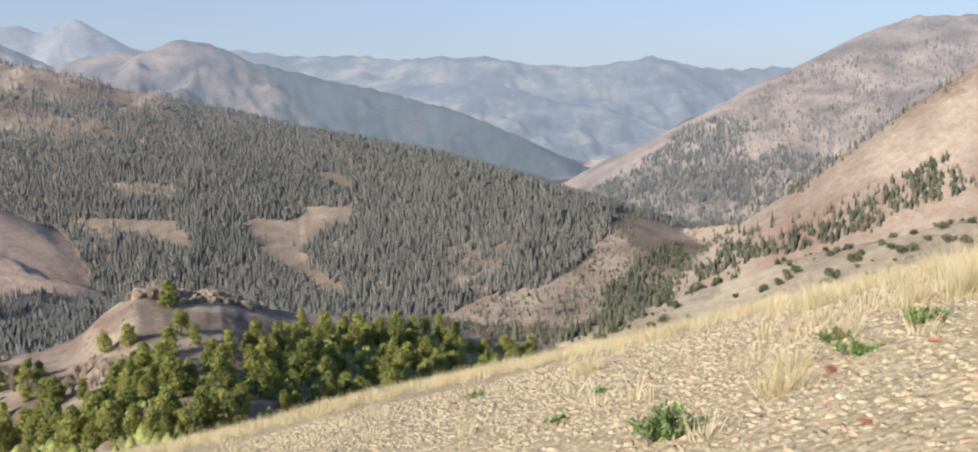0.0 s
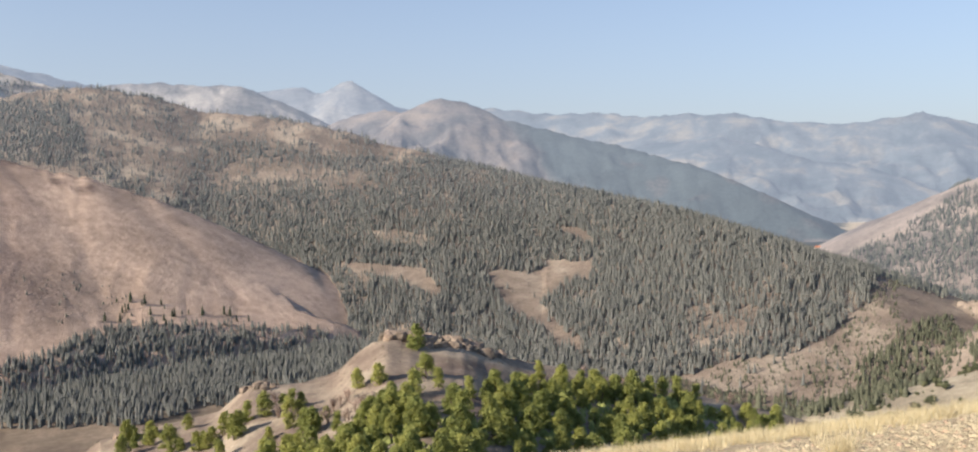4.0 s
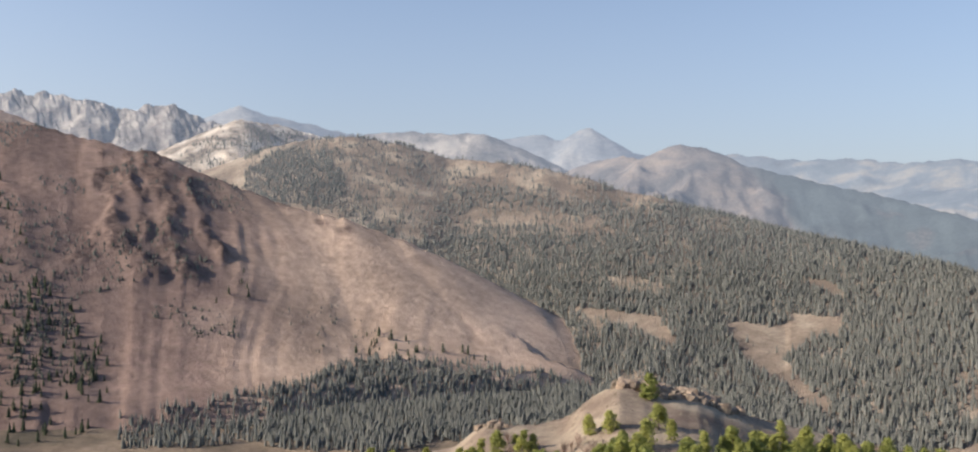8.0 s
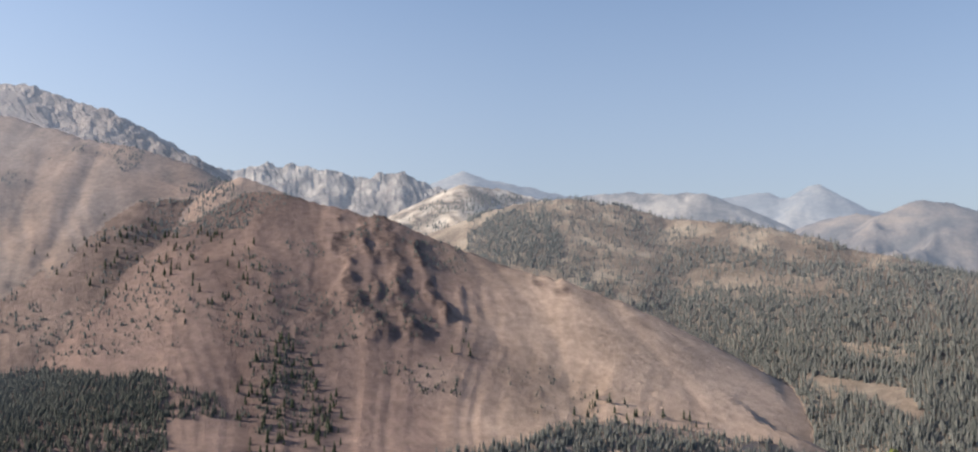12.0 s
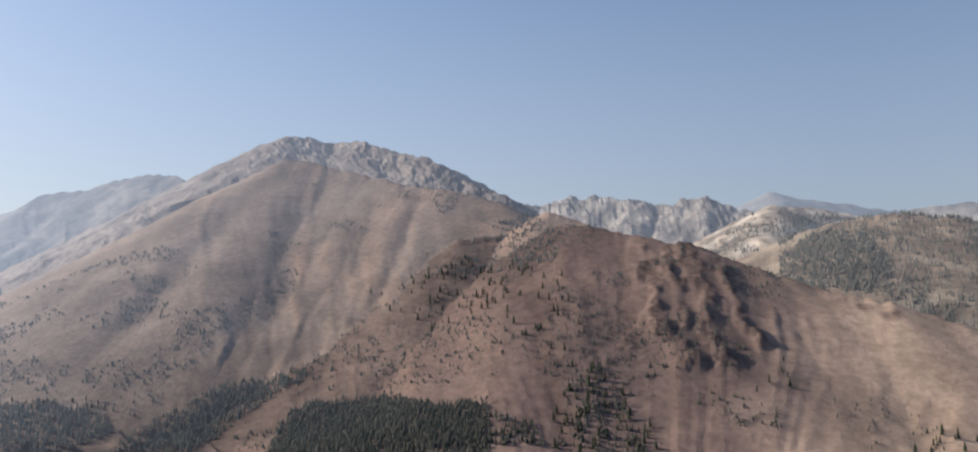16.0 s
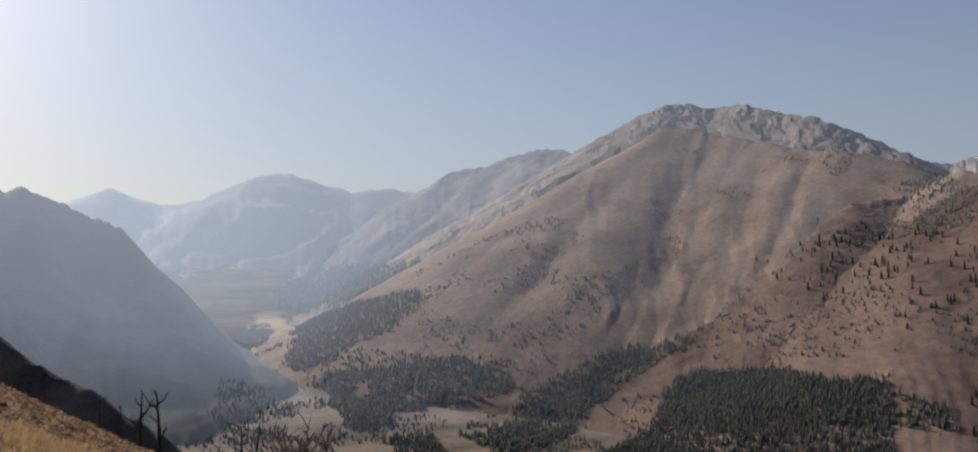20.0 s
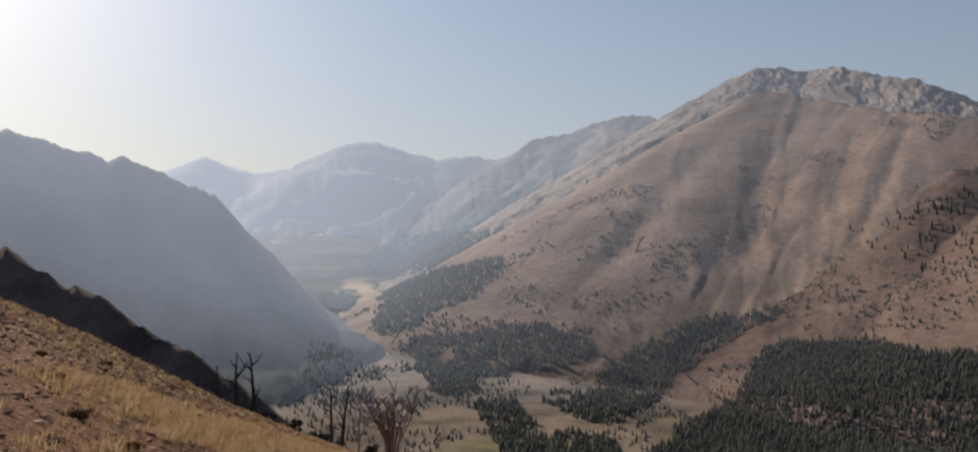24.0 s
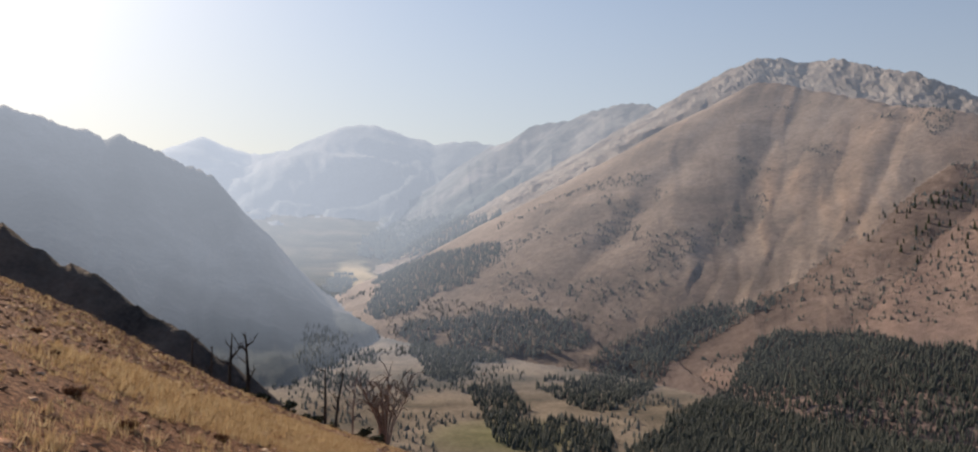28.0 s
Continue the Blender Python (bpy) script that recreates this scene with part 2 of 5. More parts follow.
CREST["forest"] = [(-9.0, -8.33, 760), (-7.7, -7.25, 800), (-5.5, -5.98, 840), (-2.4, -4.69, 900), (1.5, -3.24, 980), (4.5, -2.48, 1060), (7.2, -1.84, 1100), (10.7, -1.17, 1150), (15.1, -0.09, 1220), (19.7, 1.04, 1280), (23.6, 2.12, 1340), (26.0, 2.78, 1370), (28.8, 3.27, 1400), (33.2, 3.62, 1440), (36.4, 4.44, 1470), (39.6, 4.84, 1500), (42.7, 4.48, 1540), (44.6, 4.00, 1560)]
CREST["rust"] = [(26.4, -7.81, 885), (27.5, -6.72, 890), (29.5, -5.04, 900), (31.8, -3.65, 905), (35.8, -1.81, 915), (39.8, -0.46, 930), (43.8, 0.57, 950), (47.8, 2.04, 980), (51.0, 3.36, 1010), (52.9, 3.71, 1030), (55.6, 4.29, 1060), (57.6, 4.84, 1080), (59.2, 4.95, 1115), (60.7, 4.8, 1145)]
CREST["brown"] = [(56.4, 4.36, 1100), (58.3, 5.12, 1140), (60.3, 5.84, 1180), (60.9, 5.34, 1218), (62.8, 6.28, 1245), (66.5, 7.32, 1300), (69.6, 7.68, 1360), (74.6, 9.08, 1490), (76.9, 9.26, 1530), (79.6, 7.31, 1520), (83.7, 4.41, 1500), (87.7, 2.05, 1460), (90.1, 0.46, 1440), (92.6, -1.51, 1410), (94.9, -3.46, 1370), (97.3, -5.37, 1330)]
CREST["peak"] = [(63.1, 6.99, 1630), (64.8, 7.39, 1660), (66.9, 8.45, 1740), (67.9, 9.26, 1790), (70.0, 9.71, 1870), (71.9, 10.35, 1930), (73.4, 10.29, 2000), (74.1, 10.18, 2000), (75.7, 10.68, 2000), (77.2, 10.56, 2000), (78.4, 10.02, 2050), (80.4, 8.91, 2100), (82.8, 7.59, 2150)]
CREST["cliff"] = [(82.6, 7.59, 2250), (83.6, 8.08, 2350), (85.2, 8.11, 2400), (86.9, 7.66, 2450), (88.5, 7.07, 2500), (90.9, 6.69, 2550), (92.1, 5.69, 2600), (93.7, 5.29, 2700)]
CREST["headwall"] = [(91.8, 4.89, 2900), (93.0, 5.40, 3000), (94.6, 5.65, 3050), (97.0, 5.49, 3100), (99.4, 6.03, 3150), (101.0, 6.50, 3150), (102.2, 6.46, 3150), (103.2, 6.24, 3150), (104.5, 5.41, 3200), (106.4, 4.76, 3250), (108.7, 4.49, 3300), (110.6, 4.99, 3300), (111.5, 5.41, 3300), (113.6, 4.63, 3300)]
CREST["leftwall"] = [(110.6, 2.8, 1290), (111.6, 3.42, 1300), (113.8, 4.47, 1310), (116.1, 5.22, 1300), (116.6, 5.01, 1300), (118.3, 5.53, 1300), (120.3, 6.12, 1290), (122.5, 6.55, 1280)]
CREST["dark"] = [(108.5, -9.4, 275), (111.1, -7.4, 285), (112.2, -6.45, 290), (114.7, -5.05, 300), (117.0, -3.3, 310), (117.7, -2.60, 315), (119.2, -2.12, 320), (120.5, -1.22, 325), (122.4, 0.11, 330)]
CREST["whitehill"] = [(39.0, 4.17, 1900), (41.5, 4.86, 1950), (43.9, 5.50, 1950), (46.3, 5.73, 1900), (47.9, 5.14, 1900), (49.0, 4.20, 1850), (50.2, 2.99, 1850)]
CREST["crag"] = [(47.5, 5.43, 2300), (49.1, 5.86, 2330), (50.3, 6.42, 2350), (53.0, 6.05, 2380), (54.9, 6.37, 2400), (57.1, 6.66, 2450), (59.3, 6.66, 2480), (60.7, 6.21, 2500), (63.2, 6.70, 2500), (65.4, 7.35, 2600)]
CREST["horn"] = [(-5.8, -4.31, 1980), (-4.3, -3.09, 2050), (-2.3, -1.75, 2120), (-0.0, -0.70, 2200), (3.1, 0.41, 2300), (6.3, 1.28, 2400), (9.5, 2.00, 2450), (12.7, 2.79, 2500), (15.1, 3.37, 2550), (17.0, 4.33, 2580), (18.4, 4.63, 2600), (19.6, 4.30, 2600), (20.5, 3.52, 2650), (22.1, 3.89, 2700), (23.6, 3.60, 2750), (25.1, 3.15, 2800)]
CREST["pale"] = [(26.4, 3.17, 3000), (28.8, 4.35, 3050), (31.2, 5.24, 3100), (34.0, 5.20, 3150), (36.0, 5.32, 3200), (38.4, 5.11, 3200)]
CREST["farpeak"] = [(20.1, 3.71, 4300), (22.1, 4.18, 4300), (24.2, 5.60, 4300), (24.8, 5.44, 4300), (26.0, 4.77, 4350), (27.2, 5.16, 4400), (30.0, 4.85, 4400)]
CREST["blue"] = [(38.4, 4.87, 4300), (40.4, 5.21, 4200), (42.3, 5.66, 4150), (44.6, 6.05, 4100), (46.3, 6.67, 4100), (47.8, 6.03, 4100), (48.7, 5.61, 4100)]
CREST["range"] = [(-18.5, 2.45, 4100), (-15.7, 2.33, 4000), (-12.7, 2.64, 3900), (-10.3, 3.28, 3800), (-7.8, 2.84, 3750), (-5.3, 2.76, 3750), (-2.3, 3.03, 3800), (0.1, 3.52, 3850), (3.6, 3.48, 3900), (5.5, 3.37, 4000), (8.3, 3.65, 4100), (11.5, 3.58, 4200), (15.1, 3.96, 4300), (17.4, 3.55, 4300)]
CREST["range_front"] = [(-11.1, -1.30, 3100), (-9.3, -0.56, 3150), (-7.2, 0.20, 3200), (-4.2, 0.59, 3250), (-1.9, 1.37, 3300), (0.8, 1.97, 3400), (3.2, 1.79, 3450), (5.5, 1.60, 3500)]
CREST["apron"] = [(60.7, 4.86, 1150), (63.5, 4.31, 1150), (65.9, 4.15, 1140), (68.7, 2.77, 1125), (71.9, -0.20, 1100), (75.1, -2.94, 1060), (78.2, -5.22, 1020), (80.9, -7.61, 960)]
CREST["rib"] = [(74.3, 0.21, 1300), (76.7, -1.35, 1250), (79.0, -2.88, 1190), (82.4, -4.73, 1120), (86.1, -6.48, 1040), (88.9, -7.98, 970), (91.5, -8.9, 880), (94.0, -9.8, 800)]
# worn lines on the brown shoulder and bare rock on the rust hill: bearing and height angle from top to foot; width, depth
GULLIES = [
    ([(74.0, 8.93), (75.2, 6.21), (76.6, 2.6), (78.4, -1.38)], 1.6, 7), ([(68.1, 7.93), (69.4, 4.15), (70.8, 1.36), (72.6, -2.01), (75.6, -4.55)], 0.6, 4),
    ([(71.1, 7.78), (72.0, 3.38), (74.0, 0.18)], 1.0, 3), ([(78.4, 7.81), (82.0, 3.4), (85.9, -1.32)], 1.3, 5), ([(80.5, 5.9), (84.5, 1.2), (88.5, -3.5)], 1.0, 4),
]
OUTCROPS = [
    ([(51.6, 3.38), (50.7, 0.42), (49.8, -2.83), (48.9, -4.23)], 1.0), ([(54.4, 3.08), (53.8, -0.67), (55.3, -2.91), (56.7, -3.68)], 0.9),
    ([(53.4, -1.6), (52.2, -2.6), (51.3, -4.0)], 1.5), ([(53.0, 3.2), (52.4, 1.0), (51.8, -1.5)], 0.6), ([(49.6, 1.6), (48.4, -0.6), (47.2, -3.2)], 0.5),
]
# landform: slope towards the lookout, slope away, gully spacing, gully depth, jag of the crest, material, label
FORMS = {
    "bench": (0.03, 0.7, 40, 1.5, 0.6, BENCHSOIL, "tan rocky knoll and bench below the lookout"),
    "spur_near": (0.38, 0.45, 60, 3, 1.0, TAN, "smooth tan slope dotted with bushes"),
    "spur_red": (0.75, 0.8, 70, 9, 3, PINK, "reddish eroded slope above the valley"),
    "east": (0.5, 0.6, 130, 22, 6, GREYTAN, "grey-tan mountainside with scattered conifers"),
    "forest": (0.30, 0.4, 170, 14, 5, FLOOR, "broad ridge covered by grey-green conifers"),
    "rust": (0.5, 0.6, 60, 5.5, 4, RUST, "rust-brown scree hill with dark outcrops"),
    "apron": (0.5, 0.9, 55, 5, 3, DUSK, "brown scree apron below the mountain shoulder"),
    "rib": (0.5, 0.7, 60, 6, 3, BROWN, "pale brown rib of scree"),
    "brown": (0.54, 0.7, 80, 7, 5, BROWN, "brown mountain shoulder with scree fans"),
    "peak": (0.58, 0.8, 60, 18, 12, SUMMIT, "pale rocky summit behind the brown shoulder"),
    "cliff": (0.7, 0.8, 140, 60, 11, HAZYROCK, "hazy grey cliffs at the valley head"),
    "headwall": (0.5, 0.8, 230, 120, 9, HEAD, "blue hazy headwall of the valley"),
    "leftwall": (0.43, 0.8, 110, 40, 8, HAZE_SIDE, "hazy shaded valley side with smoky woods"),
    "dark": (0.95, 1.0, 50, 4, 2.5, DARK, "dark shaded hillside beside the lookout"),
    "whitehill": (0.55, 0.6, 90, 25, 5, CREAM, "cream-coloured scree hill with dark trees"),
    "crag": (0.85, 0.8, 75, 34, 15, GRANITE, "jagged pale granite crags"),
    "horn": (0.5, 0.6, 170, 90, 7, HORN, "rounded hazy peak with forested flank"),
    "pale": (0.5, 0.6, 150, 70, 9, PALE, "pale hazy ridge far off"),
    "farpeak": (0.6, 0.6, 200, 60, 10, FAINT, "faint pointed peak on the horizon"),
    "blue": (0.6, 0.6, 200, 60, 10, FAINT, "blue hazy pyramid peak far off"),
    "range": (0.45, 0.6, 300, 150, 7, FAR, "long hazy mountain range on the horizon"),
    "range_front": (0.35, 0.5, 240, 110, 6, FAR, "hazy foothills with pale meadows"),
}


def hash2(i, j, seed):
    v = np.sin(i * 127.1 + j * 311.7 + seed * 74.7) * 43758.5453
    return v - np.floor(v)


def value_noise(x, y, seed=0):
    i, j = np.floor(x), np.floor(y)
    u, v = x - i, y - j
    u, v = u * u * (3 - 2 * u), v * v * (3 - 2 * v)
    a, b = hash2(i, j, seed), hash2(i + 1, j, seed)
    c, d = hash2(i, j + 1, seed), hash2(i + 1, j + 1, seed)
    return (a + (b - a) * u) * (1 - v) + (c + (d - c) * u) * v


def fbm(x, y, octaves=4, seed=0, gain=0.5):
    s, a, n = 0, 1.0, 0
    for o in range(octaves):
        s, n = s + a * value_noise(x, y, seed + o), n + a
        x, y, a = x * 2.03 + 7.1, y * 2.03 - 3.7, a * gain
    return s / n


def place(bearing, rise, dist):
    a = np.radians(bearing)
    return -dist * np.sin(a), dist * np.cos(a), EYE + dist * np.tan(np.radians(rise))


def crest_line(name):
    """The crest as a dense line in x, y, z, with small teeth."""
    c = np.array(CREST[name], float)
    jag = FORMS[name][4]
    step = 0.12 if jag >= 8 else 0.3
    b = np.arange(c[0, 0], c[-1, 0], step)
    r, d = np.interp(b, c[:, 0], c[:, 1]), np.interp(b, c[:, 0], c[:, 2])
    x, y, z = place(b, r, d)
    z = z + min(jag, 13 if jag > 12 else 7) * (fbm(b * (1.1 if jag < 8 else 2.2), b * 0 + 3, 4, len(name), 0.75) - 0.5) * 2
    return x, y, z


def near_height(x, y):
    """The lookout's own hillside: rounded, falling away past its brow."""
    c = np.array(CREST["near"], float)
    a = np.degrees(np.arctan2(-x, y))
    b = np.concatenate([[-180, -120, -60], c[:, 0], [60, 128, 180]])
    e = np.concatenate([[12, 12, 0], c[:, 1], [-23, 0, 12]])
    d = np.concatenate([[40, 40, 22], c[:, 2], [30, 60, 40]])
    o = np.argsort(b)
    b, e, d = b[o], e[o], d[o]
    g = np.arange(-186, 187, 1.0)
    w = np.hanning(13)
    w /= w.sum()
    soft = lambda v: np.convolve(np.interp((g + 180) % 360 - 180, b, v), w, "same")
    t, brow = -np.tan(np.radians(np.interp(a, g, soft(e)))), np.interp(a, g, soft(d))
    r = np.hypot(x, y)
    k = EYE / brow ** 2
    z = -(t - 2 * EYE / brow) * r - k * r * r - 6e-6 * np.maximum(r - brow, 0) ** 3
    rough = 0.05 * (fbm(x * 0.9, y * 0.9, 4, 5) - 0.5) + 0.5 * (fbm(x * 0.09, y * 0.09, 3, 8) - 0.5) * np.minimum(r / 25, 1)
    return z + rough


def valley_height(x, y):
    r = np.hypot(x, y)
    a = np.degrees(np.arctan2(-x, y))
    base = np.interp(a, [-180, -40, -5, 20, 60, 100, 140, 180], [-150, -150, -152, -142, -133, -128, -128, -150])
    up = np.interp(r, [0, 640, 810, 1130, 1500, 1830, 2200, 2600, 3300], [-136, -136, -129, -119, -103, -84, -34, 30, 110])
    head = np.clip((a - 82) / 8, 0, 1) * np.clip((130 - a) / 10, 0, 1)
    base = base + (up - base) * head
    return base + 10 * (1 - 0.5 * head) * (fbm(x / 160, y / 160, 4, 21) - 0.5) + 2.0 * (fbm(x / 25, y / 25, 3, 23) - 0.5) + 12 * np.maximum(r - 2400, 0) / 1000


def bench_height(x, y, z, kind, k):
    """A nearly level bench that ends in a rocky knoll and breaks off behind it."""
    c = np.array(CREST["bench"], float)
    a, r = np.degrees(np.arctan2(-x, y)), np.hypot(x, y)
    idx = np.nonzero((r < 480) & (a > c[0, 0] - 12) & (a < c[-1, 0] + 25))[0]
    a, r, px, py = a[idx], r[idx], x[idx], y[idx]
    g = np.arange(-30, 70, 0.25)
    w = np.hanning(9)
    w /= w.sum()
    soft = np.convolve(np.pad(np.interp(g, c[:, 0], c[:, 1]), 4, "edge"), w, "valid")
    dc = np.interp(a, c[:, 0], c[:, 2]) + 8 * (fbm(a * 0.5, a * 0, 3, 77) - 0.5)
    zc = EYE + dc * np.tan(np.radians(np.interp(a, g, soft)))
    w = np.hanning(97)
    w /= w.sum()
    level = np.convolve(np.pad(np.interp(g, c[:, 0], c[:, 1]), 48, "edge"), w, "valid")
    near = np.clip((dc - r - 6) / 55, 0, 1)
    zc = zc + (EYE + dc * np.tan(np.radians(np.interp(a, g, level) - 0.4)) - zc) * near * near * (3 - 2 * near)
    out = np.maximum(np.maximum(c[0, 0] - a, a - c[-1, 0]), 0)
    h = zc + 0.05 * np.clip(dc - r, 0, 400) - 0.75 * np.maximum(r - dc, 0) - out * 3.5
    h = h + (1.6 * (fbm(px / 22, py / 22, 3, 78) - 0.5) + 0.7 * (fbm(px / 5, py / 5, 3, 75) - 0.5)) * np.clip((dc + 30 - r) / 60, 0, 1)
    # the broken ledge on the knoll
    ledge = np.exp(-((a - 20.5) / 3.0) ** 2 - ((r - dc + 4) / 7.0) ** 2)
    h = h + ledge * 3.0 * (fbm(px / 3, py / 3, 3, 79) - 0.35)
    up = h > z[idx]
    j = idx[up]
    z[j], kind[j] = h[up], k


def terrain(x, y):
    """Height, landform number, rill and rock values for points of the plan."""
    x, y = np.asarray(x, float), np.asarray(y, float)
    z = valley_height(x, y)
    kind = np.zeros(x.shape, int)
    rill = np.full(x.shape, 0.5)
    rock = np.zeros(x.shape)
    soil = np.maximum(0, 1 - np.hypot(x + 585, y + 20) / 60) ** 0.5  # a green meadow by the stream
    a, r = np.degrees(np.arctan2(-x, y)), np.hypot(x, y)
    wob = 3.0 * (fbm(x / 120, y / 120, 4, 17) - 0.5)
    straw = np.clip(2.2 - 1.6 * np.abs(a - 102.2 - (1400 - r) / 900 + wob), 0, 1) * np.clip((r - 1090) / 60, 0, 1) * np.clip((1950 - r) / 120, 0, 1)
    straw = np.maximum(straw, np.clip(3 - 1.5 * np.abs(a + 7.6 + wob), 0, 1) * np.clip((r - 2350) / 60, 0, 1) * np.clip((2950 - r) / 60, 0, 1))
    soil = np.maximum(soil, straw)  # dry meadows in the far valleys
    n = near_height(x, y)
    m = (n > z) & (np.hypot(x, y) < 700)
    z[m], kind[m] = n[m], 1
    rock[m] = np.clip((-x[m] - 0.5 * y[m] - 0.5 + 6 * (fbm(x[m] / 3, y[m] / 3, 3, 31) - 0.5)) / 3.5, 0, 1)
    for k, (name, (front, back, lam, depth, jag, _, _)) in enumerate(FORMS.items(), 2):
        cx, cy, cz = crest_line(name)
        reach = (cz.max() + 170) / min(front, back) + 60
        if name == "bench":
            bench_height(x, y, z, kind, k)
            continue
        idx = np.nonzero((x > cx.min() - reach) & (x < cx.max() + reach) & (y > cy.min() - reach) & (y < cy.max() + reach))[0]
        if not len(idx):
            continue
        px, py = x[idx], y[idx]
        best = np.full(len(idx), -1e9)
        bd = np.zeros(len(idx))
        bs = np.zeros(len(idx))
        top = np.zeros(len(idx))
        side = np.hypot(px, py)
        seg = np.concatenate([[0], np.cumsum(np.hypot(np.diff(cx), np.diff(cy)))])
        cr = np.hypot(cx, cy)
        steep = np.full(len(cx), front)
        if name == "forest":
            steep = np.interp(np.degrees(np.arctan2(-cx, cy)), [18, 30], [front, 0.5])
        step = max(1, len(cx) // 160)
        for i in list(range(0, len(cx), step)):
            d = np.hypot(px - cx[i], py - cy[i])
            if name == "leftwall":  # its end falls off steeply
                d = np.hypot(d, 1.75 * np.maximum(px * cy[i] - py * cx[i], 0) / cr[i])
            s = np.where(side < cr[i], steep[i], back)
            v = cz[i] - s * d
            w = v > best
            best[w], bd[w], bs[w], top[w] = v[w], d[w], seg[i], cz[i]
        if name == "leftwall":  # hollow slope, steep under the crest
            best = np.where(best > -120, -120 + (top + 120) * np.clip((best + 120) / (top + 120), 0, 1) ** 1.5, best)
        # rills run down from the crest: bearing of the fall line warped by broad noise
        warp = (fbm(px / (lam * 5), py / (lam * 5), 3, k) - 0.5) * 2.0
        ang = np.arctan2(-px, py) * np.hypot(cx.mean(), cy.mean())
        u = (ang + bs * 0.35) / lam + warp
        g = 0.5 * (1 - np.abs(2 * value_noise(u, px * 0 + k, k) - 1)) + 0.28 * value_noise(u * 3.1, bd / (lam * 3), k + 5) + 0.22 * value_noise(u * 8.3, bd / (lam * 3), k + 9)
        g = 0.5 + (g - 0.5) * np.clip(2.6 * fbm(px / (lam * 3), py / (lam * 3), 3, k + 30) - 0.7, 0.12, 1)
        amp = depth * np.clip(bd / (lam * 2.0), 0, 1)
        broad = fbm(px / (lam * 1.3), py / (lam * 1.3), 4, 40 + k) - 0.5
        h = best + (0.3 if jag >= 12 else 1) * amp * (g - 0.56) + amp * 0.9 * broad
        if jag >= 12:
            # broken rock: ridged blocks at two scales
            edge = 1 - np.abs(2 * fbm(px / (lam * 0.9), py / (lam * 0.9), 4, 50 + k) - 1)
            tooth = 1 - np.abs(2 * fbm(px / 36, py / 36, 5, 54 + k, 0.68) - 1)
            h = h + 0.8 * amp * (edge - 0.75) + 1.3 * jag * (tooth - 0.72) * np.clip(1.2 - bd / 200, 0.35, 1)
        if name in ("horn", "pale", "range", "range_front", "farpeak", "blue", "headwall"):
            # branching spurs worn into the far ranges
            wx, wy = fbm(px / lam, py / lam, 2, 33 + k) * lam * 0.8, fbm(px / lam, py / lam, 2, 35 + k) * lam * 0.8
            spur = 1 - np.abs(2 * fbm((px + wx) / (lam * 1.1), (py + wy) / (lam * 1.1), 6, 37 + k, 0.55) - 1)
            h = best + amp * 1.1 * (spur - 0.86) + 0.25 * amp * (fbm(px / (lam * 0.3), py / (lam * 0.3), 4, 39 + k) - 0.5)
        if name in ("brown", "leftwall", "rib", "apron", "cliff", "headwall", "rust"):
            # scree gathers at the foot
            soft = 30 if name == "leftwall" else 45
            lap = np.clip(1 - np.abs(h - z[idx]) / soft, 0, 1)
            h = h + 0.25 * soft * lap * lap * (kind[idx] == 0)
        if name == "brown":
            pa, pe = np.degrees(np.arctan2(-px, py)), np.degrees(np.arctan2(h - EYE, np.hypot(px, py)))
            for line, wide, deep in GULLIES:
                e, q = np.array(line, float)[::-1].T[1], np.array(line, float)[::-1].T[0]
                off = pa - np.interp(pe, e, q) + 0.5 * (fbm(px / 60, py / 60, 3, 97) - 0.5)
                fade = np.clip((pe - e[0] + 1) / 1.5, 0, 1) * np.clip((e[-1] + 0.8 - pe) / 1.5, 0, 1)
                h = h - deep * np.exp(-np.abs(off / wide) ** 1.5) * fade
        crag = np.zeros(len(idx))
        if name == "rust":
            # dark broken outcrops in the middle of the face
            pa, pr = np.degrees(np.arctan2(-px, py)), np.hypot(px, py)
            pe = np.degrees(np.arctan2(h - EYE, pr))
            for line, wide in OUTCROPS:
                e, q = np.array(line, float)[::-1].T[1], np.array(line, float)[::-1].T[0]
                wob = 1.6 * (fbm(px / 40, py / 40, 3, 90) - 0.5)
                out = np.maximum(np.maximum(e[0] - pe, pe - e[-1]), 0)
                crag = np.maximum(crag, 0.85 * np.exp(-((pa - np.interp(pe, e, q) + wob) / (0.75 * wide)) ** 2 - (out / 0.5) ** 2))
            crag *= np.clip(4 * fbm(px / 20, py / 20, 4, 91, 0.65) - 1.35, 0, 1)
            ribs = (1 - np.abs(2 * fbm(pa * 0.8 + pr * 0.016 + 1.5 * fbm(px / 60, py / 60, 3, 95), pr / 150, 4, 92, 0.6) - 1)) ** 2
            h = h + crag * (9 * ribs - 2 + 9 * (fbm(px / 12, py / 12, 4, 93, 0.75) - 0.5))
            soil[idx] = np.where(h > z[idx], np.clip((49 - pa) / 9 + 1.2 * (broad), 0, 1), soil[idx])
